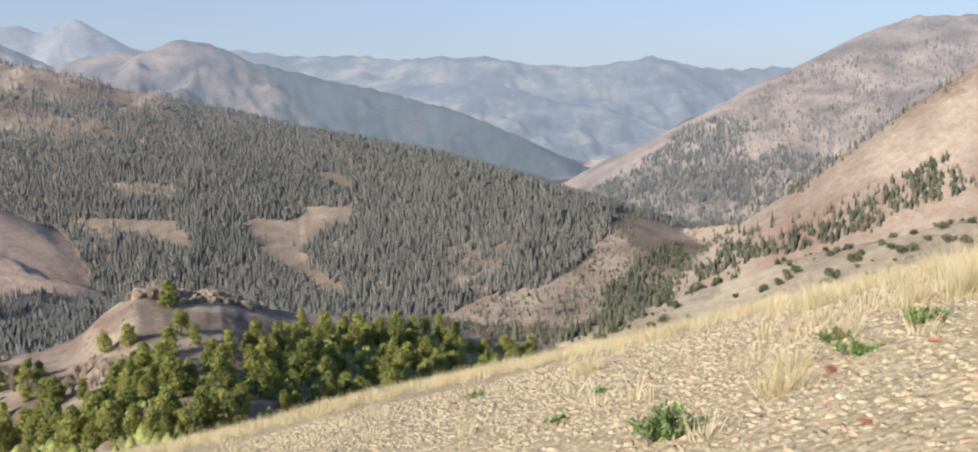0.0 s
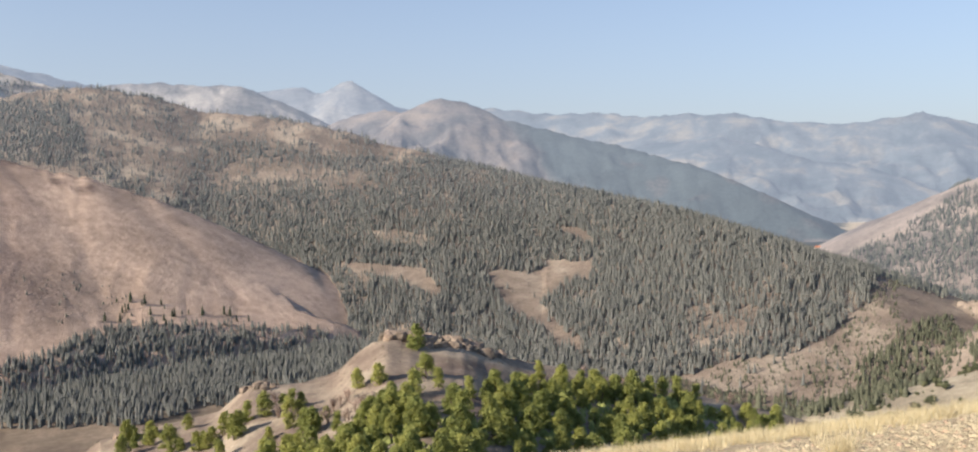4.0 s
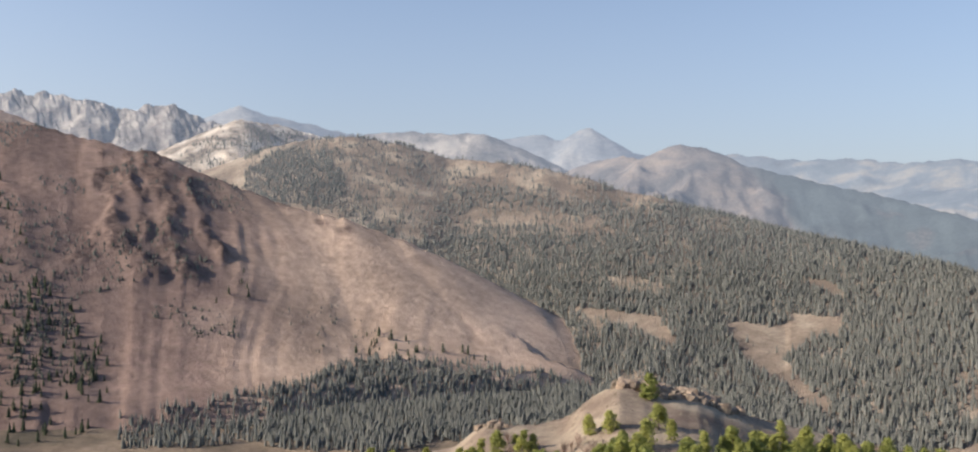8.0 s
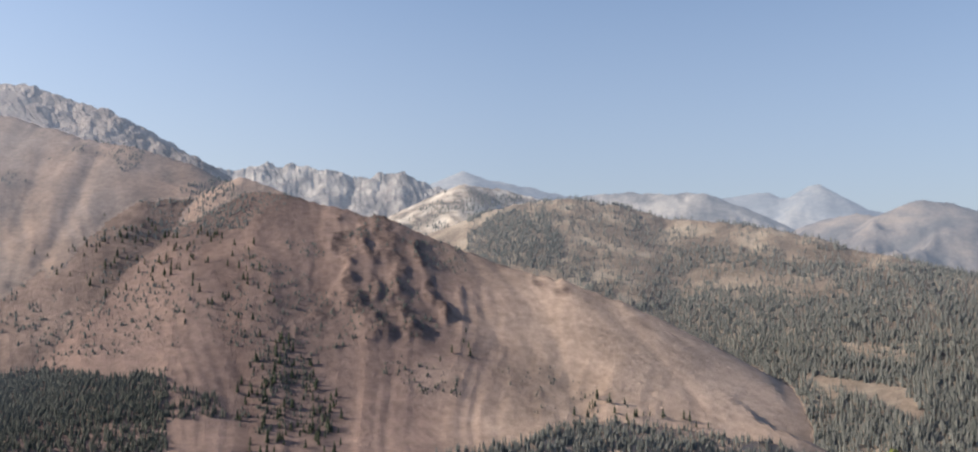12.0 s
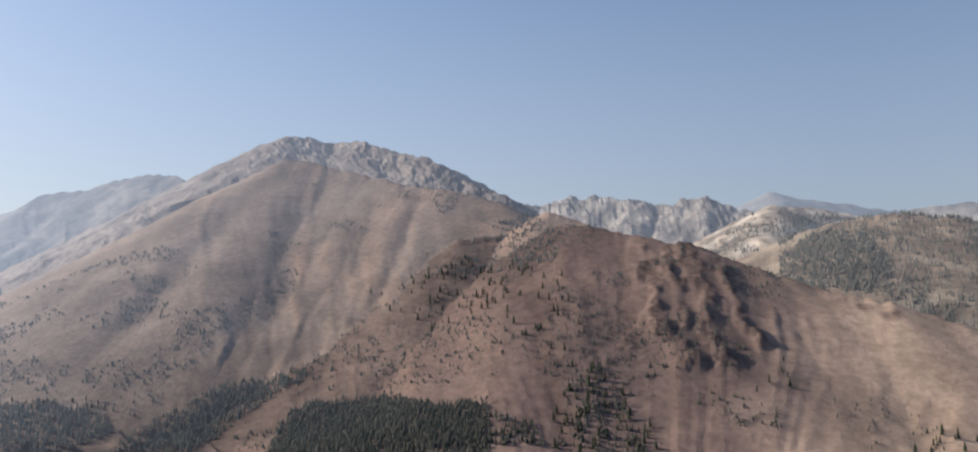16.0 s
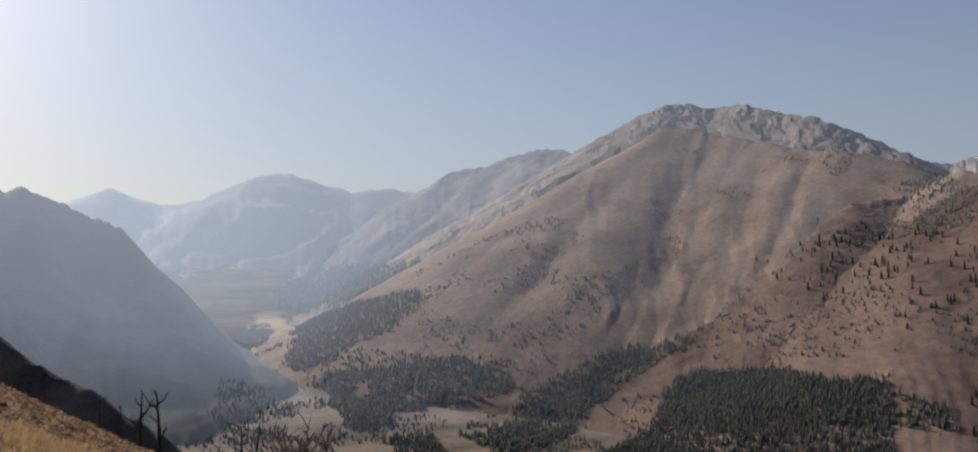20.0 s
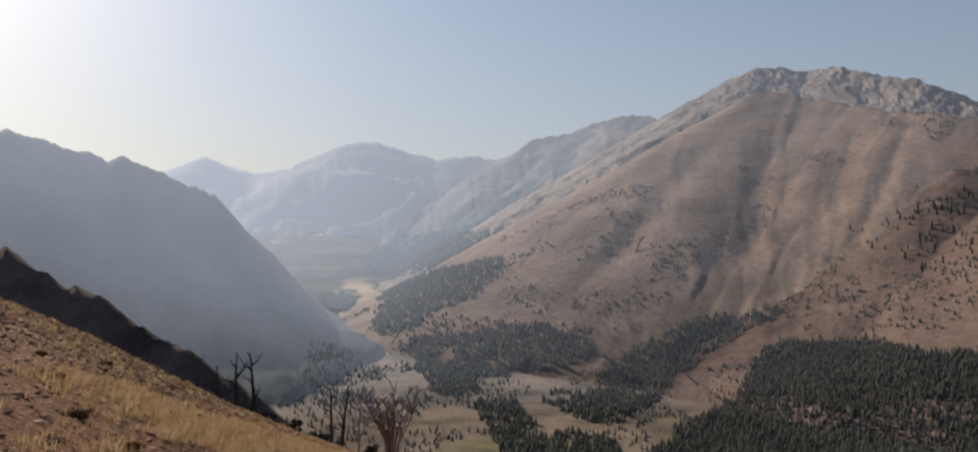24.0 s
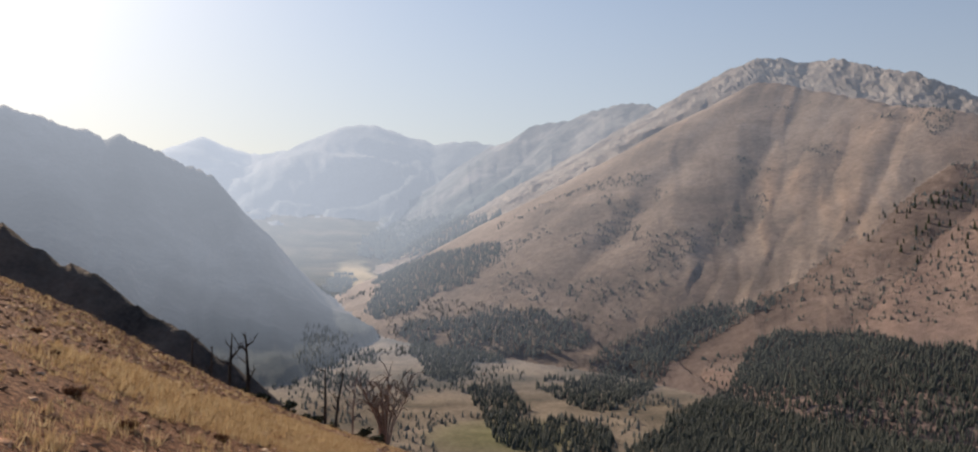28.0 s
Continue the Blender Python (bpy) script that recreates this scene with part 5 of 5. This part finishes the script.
for i in range(112):
    if i < 94:
        bb, dd, s = rng.choice([rng.uniform(14.5, 22.6), rng.uniform(17.0, 20.6)]), 0, rng.uniform(0.9, 2.7)
    elif i < 103:
        bb, dd, s = rng.uniform(29.3, 31.6), 0, rng.uniform(0.8, 1.9)
    else:
        bb, dd, s = rng.uniform(34, 41), 0, rng.uniform(0.7, 1.6)
    c = np.array(CREST["bench"], float)
    dd = float(np.interp(bb, c[:, 0], c[:, 2])) + rng.uniform(-9, 1)
    px, py, _ = place(bb, 0, dd)
    pz = float(height(px, py)[0])
    copy_thing(rocks[i % 6], pose(px, py, pz + 0.2 * s, rng.uniform(-15, 15), rng.uniform(-15, 15), rng.uniform(0, 360)) @ Matrix.Scale(s, 4))
for r in rocks:
    bpy.data.objects.remove(r)


# ---- grass and stones near the lookout ----
def toned(name, stops, rough=0.9, through_light=0.0):
    m, nt, p = nodes(name, rough)
    col = ramp(nt, attribute(nt, "tone"), stops)
    nt.links.new(col, p.inputs["Base Color"])
    if through_light:
        t = nt.nodes.new("ShaderNodeBsdfTranslucent")
        s = nt.nodes.new("ShaderNodeMixShader")
        s.inputs[0].default_value = through_light
        nt.links.new(col, t.inputs[0])
        nt.links.new(p.outputs[0], s.inputs[1])
        nt.links.new(t.outputs[0], s.inputs[2])
        nt.links.new(s.outputs[0], nt.nodes["Material Output"].inputs[0])
    return m


STRAW = toned("straw", [(0.0, (0.52, 0.43, 0.25)), (0.5, (0.66, 0.57, 0.36)), (1.0, (0.75, 0.68, 0.47))], 0.7, 0.4)
RUSSET = toned("russet_grass", [(0.0, (0.26, 0.155, 0.08)), (0.5, (0.43, 0.30, 0.165)), (1.0, (0.58, 0.455, 0.28))], 0.7, 0.4)
SHALE = toned("shale_chips", [(0.0, (0.302, 0.249, 0.170)), (0.3, (0.421, 0.355, 0.238)), (0.6, (0.486, 0.413, 0.276)), (0.8, (0.464, 0.392, 0.262)), (0.93, (0.464, 0.318, 0.223)), (1.0, (0.562, 0.482, 0.335))])
RUBBLE = toned("dark_chips", [(0.0, (0.078, 0.040, 0.024)), (0.5, (0.208, 0.106, 0.064)), (0.85, (0.351, 0.194, 0.120)), (1.0, (0.546, 0.388, 0.276))])


def merged(name, V, F, T, mat, label, category):
    me = bpy.data.meshes.new(name)
    me.vertices.add(len(V))
    me.vertices.foreach_set("co", V.ravel().astype(np.float32))
    me.loops.add(F.size)
    me.loops.foreach_set("vertex_index", F.ravel().astype(np.int32))
    me.polygons.add(len(F))
    me.polygons.foreach_set("loop_start", np.arange(0, F.size, 3, dtype=np.int32))
    me.attributes.new("tone", "FLOAT", "POINT").data.foreach_set("value", T.astype(np.float32))
    me.materials.append(mat)
    me.update(calc_edges=True)
    return tagged(new(name, me), label, category, kind="stuff")


def grass(name, x, y, tall, blades, mat, label, seed, lean=(0.0, 0.0), width=0.009):
    """Tufts of thin blades."""
    rng = np.random.default_rng(seed)
    n = len(x)
    z = height(x, y)
    r = np.hypot(x, y)
    sh = (n, blades)
    a = rng.uniform(0, 6.28, sh)
    foot = 0.09 * np.sqrt(rng.uniform(0, 1, sh))
    bx, by = x[:, None] + foot * np.cos(a), y[:, None] + foot * np.sin(a)
    h = tall[:, None] * rng.uniform(0.45, 1.15, sh)
    out = h * rng.uniform(0.05, 0.85, sh)
    tx, ty = bx + out * np.cos(a) + lean[0] * h, by + out * np.sin(a) + lean[1] * h
    w = (width * (1 + r / 15))[:, None] * rng.uniform(0.7, 1.3, sh)
    c = rng.uniform(0, 6.28, sh)
    zb = np.repeat(z[:, None], blades, 1) - 0.02
    P = np.stack([np.stack([bx - w * np.cos(c), by - w * np.sin(c), zb], -1), np.stack([bx + w * np.cos(c), by + w * np.sin(c), zb], -1),
                  np.stack([tx, ty, zb + h], -1)], 2).reshape(-1, 3)
    F = np.arange(len(P)).reshape(-1, 3)
    T = np.repeat(np.clip(rng.uniform(0, 1, n)[:, None] * 0.6 + rng.uniform(0, 0.4, sh), 0, 1).ravel(), 3)
    return merged(name, P, F, T, mat, label, "grass")


brow_b, brow_d = np.array(CREST["near"], float)[:, 0], np.array(CREST["near"], float)[:, 2]
x, y, b, d = scatter(-36, 26, 4, 36, 16000, 61)
q = d / np.interp(b, brow_b, brow_d)
band = np.where(b < -17, np.clip((q - 0.5) / 0.14, 0, 1), np.clip((q - 0.72) / 0.14, 0, 1)) * (q < 1.6)
dens = band * np.clip(2.6 * fbm(x / 1.6, y / 1.6, 3, 62) - 0.5, 0.12, 1) + 0.012 + 0.10 * (fbm(x / 1.1, y / 1.1, 2, 63) > 0.70)
keep = np.random.default_rng(64).uniform(0, 1, len(x)) < dens
x, y = x[keep], y[keep]
grass("dry_grass", x, y, np.random.default_rng(65).uniform(0.14, 0.32, len(x)), 22, STRAW, "pale straw-coloured grass along the brow", 66, (0.12, -0.05), 0.0034)
x, y, b, d = scatter(86, 132, 3.5, 72, 90000, 71)
u, v = x * 0.94 + y * 0.34, -x * 0.34 + y * 0.94
streak = fbm(u / 22, v / 3.2, 3, 74)
clump = fbm(x / 1.5, y / 1.5, 3, 72)
fine = fbm(x / 0.45, y / 0.45, 3, 78)
gb, ge = sight(x, y, height(x, y))
lower = inside(gb + 2.0 * (fine - 0.5), ge, "grass_low")
dens = np.clip((streak - 0.53) * 6, 0, 1) * lower * np.clip(5 * clump - 2.0, 0.03, 0.8) + np.where(lower, 0.5, 0.13) * (fine > np.where(lower, 0.5, 0.57))
wob = 2.6 * (fbm(x / 2.5, y / 2.5, 3, 79) - 0.5)
dens = np.maximum(dens, inside(gb, ge + 0.5 * wob, "grass_band") * np.clip(5 * clump - 1.3, 0.15, 1) * np.clip(4 * fine - 0.9, 0.3, 1))
keep = np.random.default_rng(73).uniform(0, 1, len(x)) < dens
x, y = x[keep], y[keep]
grass("golden_grass", x, y, np.random.default_rng(75).uniform(0.08, 0.24, len(x)), 18, RUSSET, "golden dry grass in bands over dark rubble", 76, (0.1, 0.0), 0.0034)


def chip(rng, n=5):
    """One flat angular stone: vertices and triangles."""
    a = np.sort(rng.uniform(0, 6.28, n) * 0.35 + np.arange(n) * 6.28 / n * 0.65)
    r0 = rng.uniform(0.75, 1.15, n)
    el = rng.uniform(0.55, 1.0)
    base = np.stack([r0 * np.cos(a), el * r0 * np.sin(a), np.full(n, -0.12)], 1)
    top = np.stack([0.8 * r0 * np.cos(a), 0.8 * el * r0 * np.sin(a), rng.uniform(0.1, 0.27, n)], 1)
    v = np.concatenate([base, top])
    f = []
    for s in range(n):
        t = (s + 1) % n
        f += [(s, t, n + t), (s, n + t, n + s)]
    f += [(n, n + s, n + s + 1) for s in range(1, n - 1)]
    return v, np.array(f)


def stones(name, x, y, size, mat, label, seed):
    rng = np.random.default_rng(seed)
    z = height(x, y)
    V, F, T, o = [], [], [], 0
    for k in range(10):
        v, f = chip(rng)
        idx = np.nonzero(np.arange(len(x)) % 10 == k)[0]
        a, s = rng.uniform(0, 6.28, len(idx)), size[idx]
        tilt = rng.normal(0, 0.14, (len(idx), 2))
        px = s[:, None] * (v[None, :, 0] * np.cos(a)[:, None] - v[None, :, 1] * np.sin(a)[:, None])
        py = s[:, None] * (v[None, :, 0] * np.sin(a)[:, None] + v[None, :, 1] * np.cos(a)[:, None])
        pz = s[:, None] * v[None, :, 2] + tilt[:, :1] * px + tilt[:, 1:] * py
        V.append(np.stack([px + x[idx, None], py + y[idx, None], pz + z[idx, None]], -1).reshape(-1, 3))
        F.append((f[None] + (np.arange(len(idx)) * len(v))[:, None, None] + o).reshape(-1, 3))
        T.append(np.repeat(rng.uniform(0, 1, len(idx)), len(v)))
        o += len(idx) * len(v)
    return merged(name, np.concatenate(V), np.concatenate(F), np.concatenate(T), mat, label, "stones")


x, y, b, d = scatter(-36, 26, 3.2, 15, 30000, 81)
rng = np.random.default_rng(82)
stones("shale_scatter", x, y, 0.01 + 0.042 * rng.uniform(0, 1, len(x)) ** 3 + 0.0012 * d, SHALE, "angular tan and pinkish shale chips", 83)
x, y, b, d = scatter(88, 130, 4, 56, 24000, 84)
stones("rubble_scatter", x, y, 0.02 + 0.075 * rng.uniform(0, 1, len(x)) ** 3 + 0.0016 * d, RUBBLE, "dark angular rubble between the grass", 85)


def stone_material(name, stops):
    m, nt, p = nodes(name, 0.9)
    info = nt.nodes.new("ShaderNodeObjectInfo")
    col = ramp(nt, info.outputs["Random"], stops)
    speck = ramp(nt, noise_node(nt, 60, 5, 0.7), [(0.3, (0.75, 0.75, 0.75)), (0.7, (1.2, 1.2, 1.2))])
    nt.links.new(mix(nt, 0.8, col, speck, "MULTIPLY"), p.inputs["Base Color"])
    return m


STONE = stone_material("single_stones", [(0.0, (0.302, 0.249, 0.175)), (0.3, (0.432, 0.366, 0.247)), (0.65, (0.497, 0.424, 0.291)), (0.9, (0.464, 0.329, 0.233)), (1.0, (0.626, 0.562, 0.427))])
LICHEN = stone_material("orange_stones", [(0.0, (0.24, 0.10, 0.07)), (1.0, (0.33, 0.17, 0.115))])
rng = np.random.default_rng(91)
shapes = []
for k in range(12):
    v, f = chip(rng, 6)
    me = bpy.data.meshes.new("stone")
    me.from_pydata([tuple(c) for c in v], [], [tuple(int(i) for i in t) for t in f])
    me.materials.append(STONE)
    shapes.append(me)
reds = []
for k in range(3):
    me = shapes[k].copy()
    me.materials[0] = LICHEN
    reds.append(me)
x, y, b, d = scatter(-33, 20, 3.3, 8.0, 260, 92)
z = height(x, y)
for i in range(len(x)):
    s = 0.02 + 0.045 * rng.uniform() ** 2
    o = new("stone", shapes[i % 12])
    o.parent = hill
    o.matrix_basis = pose(x[i], y[i], z[i] + 0.1 * s, rng.normal(0, 9), rng.normal(0, 9), rng.uniform(0, 360)) @ Matrix.Scale(s, 4)
for i, (px, py, s) in enumerate([(2.41, 6.14, 0.11), (3.09, 6.03, 0.10), (3.48, 6.66, 0.09), (3.62, 6.1, 0.12), (-0.3, 12.33, 0.13), (-0.5, 11.44, 0.12), (1.56, 8.53, 0.08), (1.7, 6.9, 0.06), (2.0, 4.6, 0.08), (4.6, 8.6, 0.08)]):
    o = new("stone", reds[i % 3])
    o.parent = hill
    tagged(o, "orange-red lichened stone")
    o.matrix_basis = pose(px, py, float(height(px, py)[0]) + 0.02, rng.normal(0, 8), rng.normal(0, 8), rng.uniform(0, 360)) @ Matrix.Scale(0.62 * s, 4)

HERB = toned("green_herb", [(0.0, (0.10, 0.17, 0.05)), (0.6, (0.19, 0.27, 0.09)), (1.0, (0.34, 0.38, 0.2))], 0.7, 0.25)


def herb(seed, px, py, wide, tall, n):
    """A low spreading green plant with narrow leaves."""
    rng = np.random.default_rng(seed)
    plant = new("green_plant")
    stem, leaf = bmesh.new(), bmesh.new()
    for i in range(n):
        a, r = rng.uniform(0, 6.28), wide * math.sqrt(rng.uniform())
        e = Vector((r * math.cos(a), r * math.sin(a) * 0.7, tall * (1.1 - 0.6 * r / wide) * rng.uniform(0.5, 1.1)))
        tube(stem, [(e.x * 0.5, e.y * 0.5, -0.02), e * 0.8, e], [0.004, 0.003, 0.002], 3)
        for j in range(16):
            p = Vector((e.x * 0.6, e.y * 0.6, 0)).lerp(e, rng.uniform(0.2, 1))
            u = Vector(rng.normal(0, 1, 3)).normalized()
            w = u.cross(Vector(rng.normal(0, 1, 3))).normalized() * 0.009
            t = p + u * rng.uniform(0.03, 0.07) + Vector((0, 0, 0.01))
            leaf.faces.new([leaf.verts.new(q) for q in (p, p.lerp(t, 0.5) + w, t, p.lerp(t, 0.5) - w)])
    part("stem", stem, BARK, plant)
    lf = part("foliage", leaf, HERB, plant)
    at = lf.data.attributes.new("tone", "FLOAT", "POINT")
    at.data.foreach_set("value", np.repeat(rng.uniform(0, 1, len(lf.data.vertices) // 4), 4).astype(np.float32))
    plant.matrix_basis = pose(px, py, float(height(px, py)[0]), 0, 0, rng.uniform(0, 40))
    return tagged(plant, "low bushy green plant among the shale", "plant", "green plants on the hillside")


for i, (px, py, wide, tall, n) in enumerate([(1.22, 5.9, 0.36, 0.2, 60), (2.75, 6.5, 0.22, 0.10, 24), (3.45, 6.9, 0.24, 0.13, 26), (2.9, 7.3, 0.14, 0.12, 14), (1.1, 8.6, 0.12, 0.06, 10), (-0.2, 11.8, 0.2, 0.08, 12), (4.3, 8.0, 0.2, 0.12, 16), (0.55, 7.6, 0.14, 0.06, 10)]):
    herb(400 + i, px, py, wide, tall, n)


def tuft(seed, px, py, tall, n, mat):
    """One large bunch of grass."""
    rng = np.random.default_rng(seed)
    ob = grass("grass_tuft", np.full(n, px) + rng.normal(0, 0.06, n), np.full(n, py) + rng.normal(0, 0.06, n), np.full(n, tall), 26, mat, "", seed, (0.1, 0.0), 0.0019)
    ob["kind"] = "thing"
    return tagged(ob, "tall pale bunch of dry grass among shale", "grass tuft", "grass tufts on the hillside")


for i, (px, py, tall, n) in enumerate([(2.05, 6.05, 0.30, 12), (2.3, 6.7, 0.26, 8), (4.3, 7.9, 0.48, 16), (4.7, 8.3, 0.46, 14), (4.0, 8.2, 0.36, 8), (1.2, 10.9, 0.34, 10), (3.0, 7.4, 0.3, 6), (3.9, 10.5, 0.4, 12)]):
    tuft(500 + i, px, py, tall, n, STRAW)


# ---- a cabin far down the valley ----
def cabin(px, py):
    z = float(height(px, py)[0])
    house = new("cabin")
    bm = bmesh.new()
    bmesh.ops.create_cube(bm, size=1, matrix=Matrix.Translation((0, 0, 1.5)) @ Matrix.Diagonal((9, 6, 3.4, 1)))
    part("wall", bm, plain("white_boards", (0.6, 0.57, 0.52), (0.75, 0.72, 0.68), 1.0), house)
    bm = bmesh.new()
    v = [bm.verts.new(c) for c in ((-5, -3.6, 3.1), (5, -3.6, 3.1), (5, 0, 5.6), (-5, 0, 5.6), (-5, 3.6, 3.1), (5, 3.6, 3.1))]
    for f in ((0, 1, 2, 3), (3, 2, 5, 4), (0, 3, 4), (1, 5, 2)):
        bm.faces.new([v[i] for i in f])
    part("roof", bm, plain("red_brown_roof", (0.3, 0.13, 0.08), (0.42, 0.2, 0.12), 1.0), house)
    house.matrix_basis = pose(px, py, z, 0, 0, 15)
    return tagged(house, "small pale cabin with a reddish roof in the valley", "cabin")


cabin(*place(-4.9, 0, 1560)[:2])


# ---- dark russet cushion plants on the rubble ----
CUSHION = toned("russet_cushion", [(0.0, (0.05, 0.022, 0.014)), (0.6, (0.12, 0.055, 0.03)), (1.0, (0.2, 0.10, 0.05))], 0.8, 0.15)
for i, (bb, dd, wide) in enumerate([(118.6, 11.2, 0.26), (115.6, 10.6, 0.30), (120.5, 19, 0.3), (112, 22, 0.35), (108, 26, 0.4), (117, 27, 0.4), (113.5, 33, 0.45), (105.5, 31, 0.4), (119.5, 15, 0.2), (110.2, 14, 0.24)]):
    px, py, _ = place(bb, 0, dd)
    plant = herb(700 + i, px, py, 0.6 * wide, 0.07, 34)
    plant.name = "cushion_plant"
    for child in plant.children:
        if child.name.startswith("foliage"):
            child.data.materials[0] = CUSHION
    tagged(plant, "low dark russet cushion plant on dark rubble", "plant", "cushion plants on the rubble")
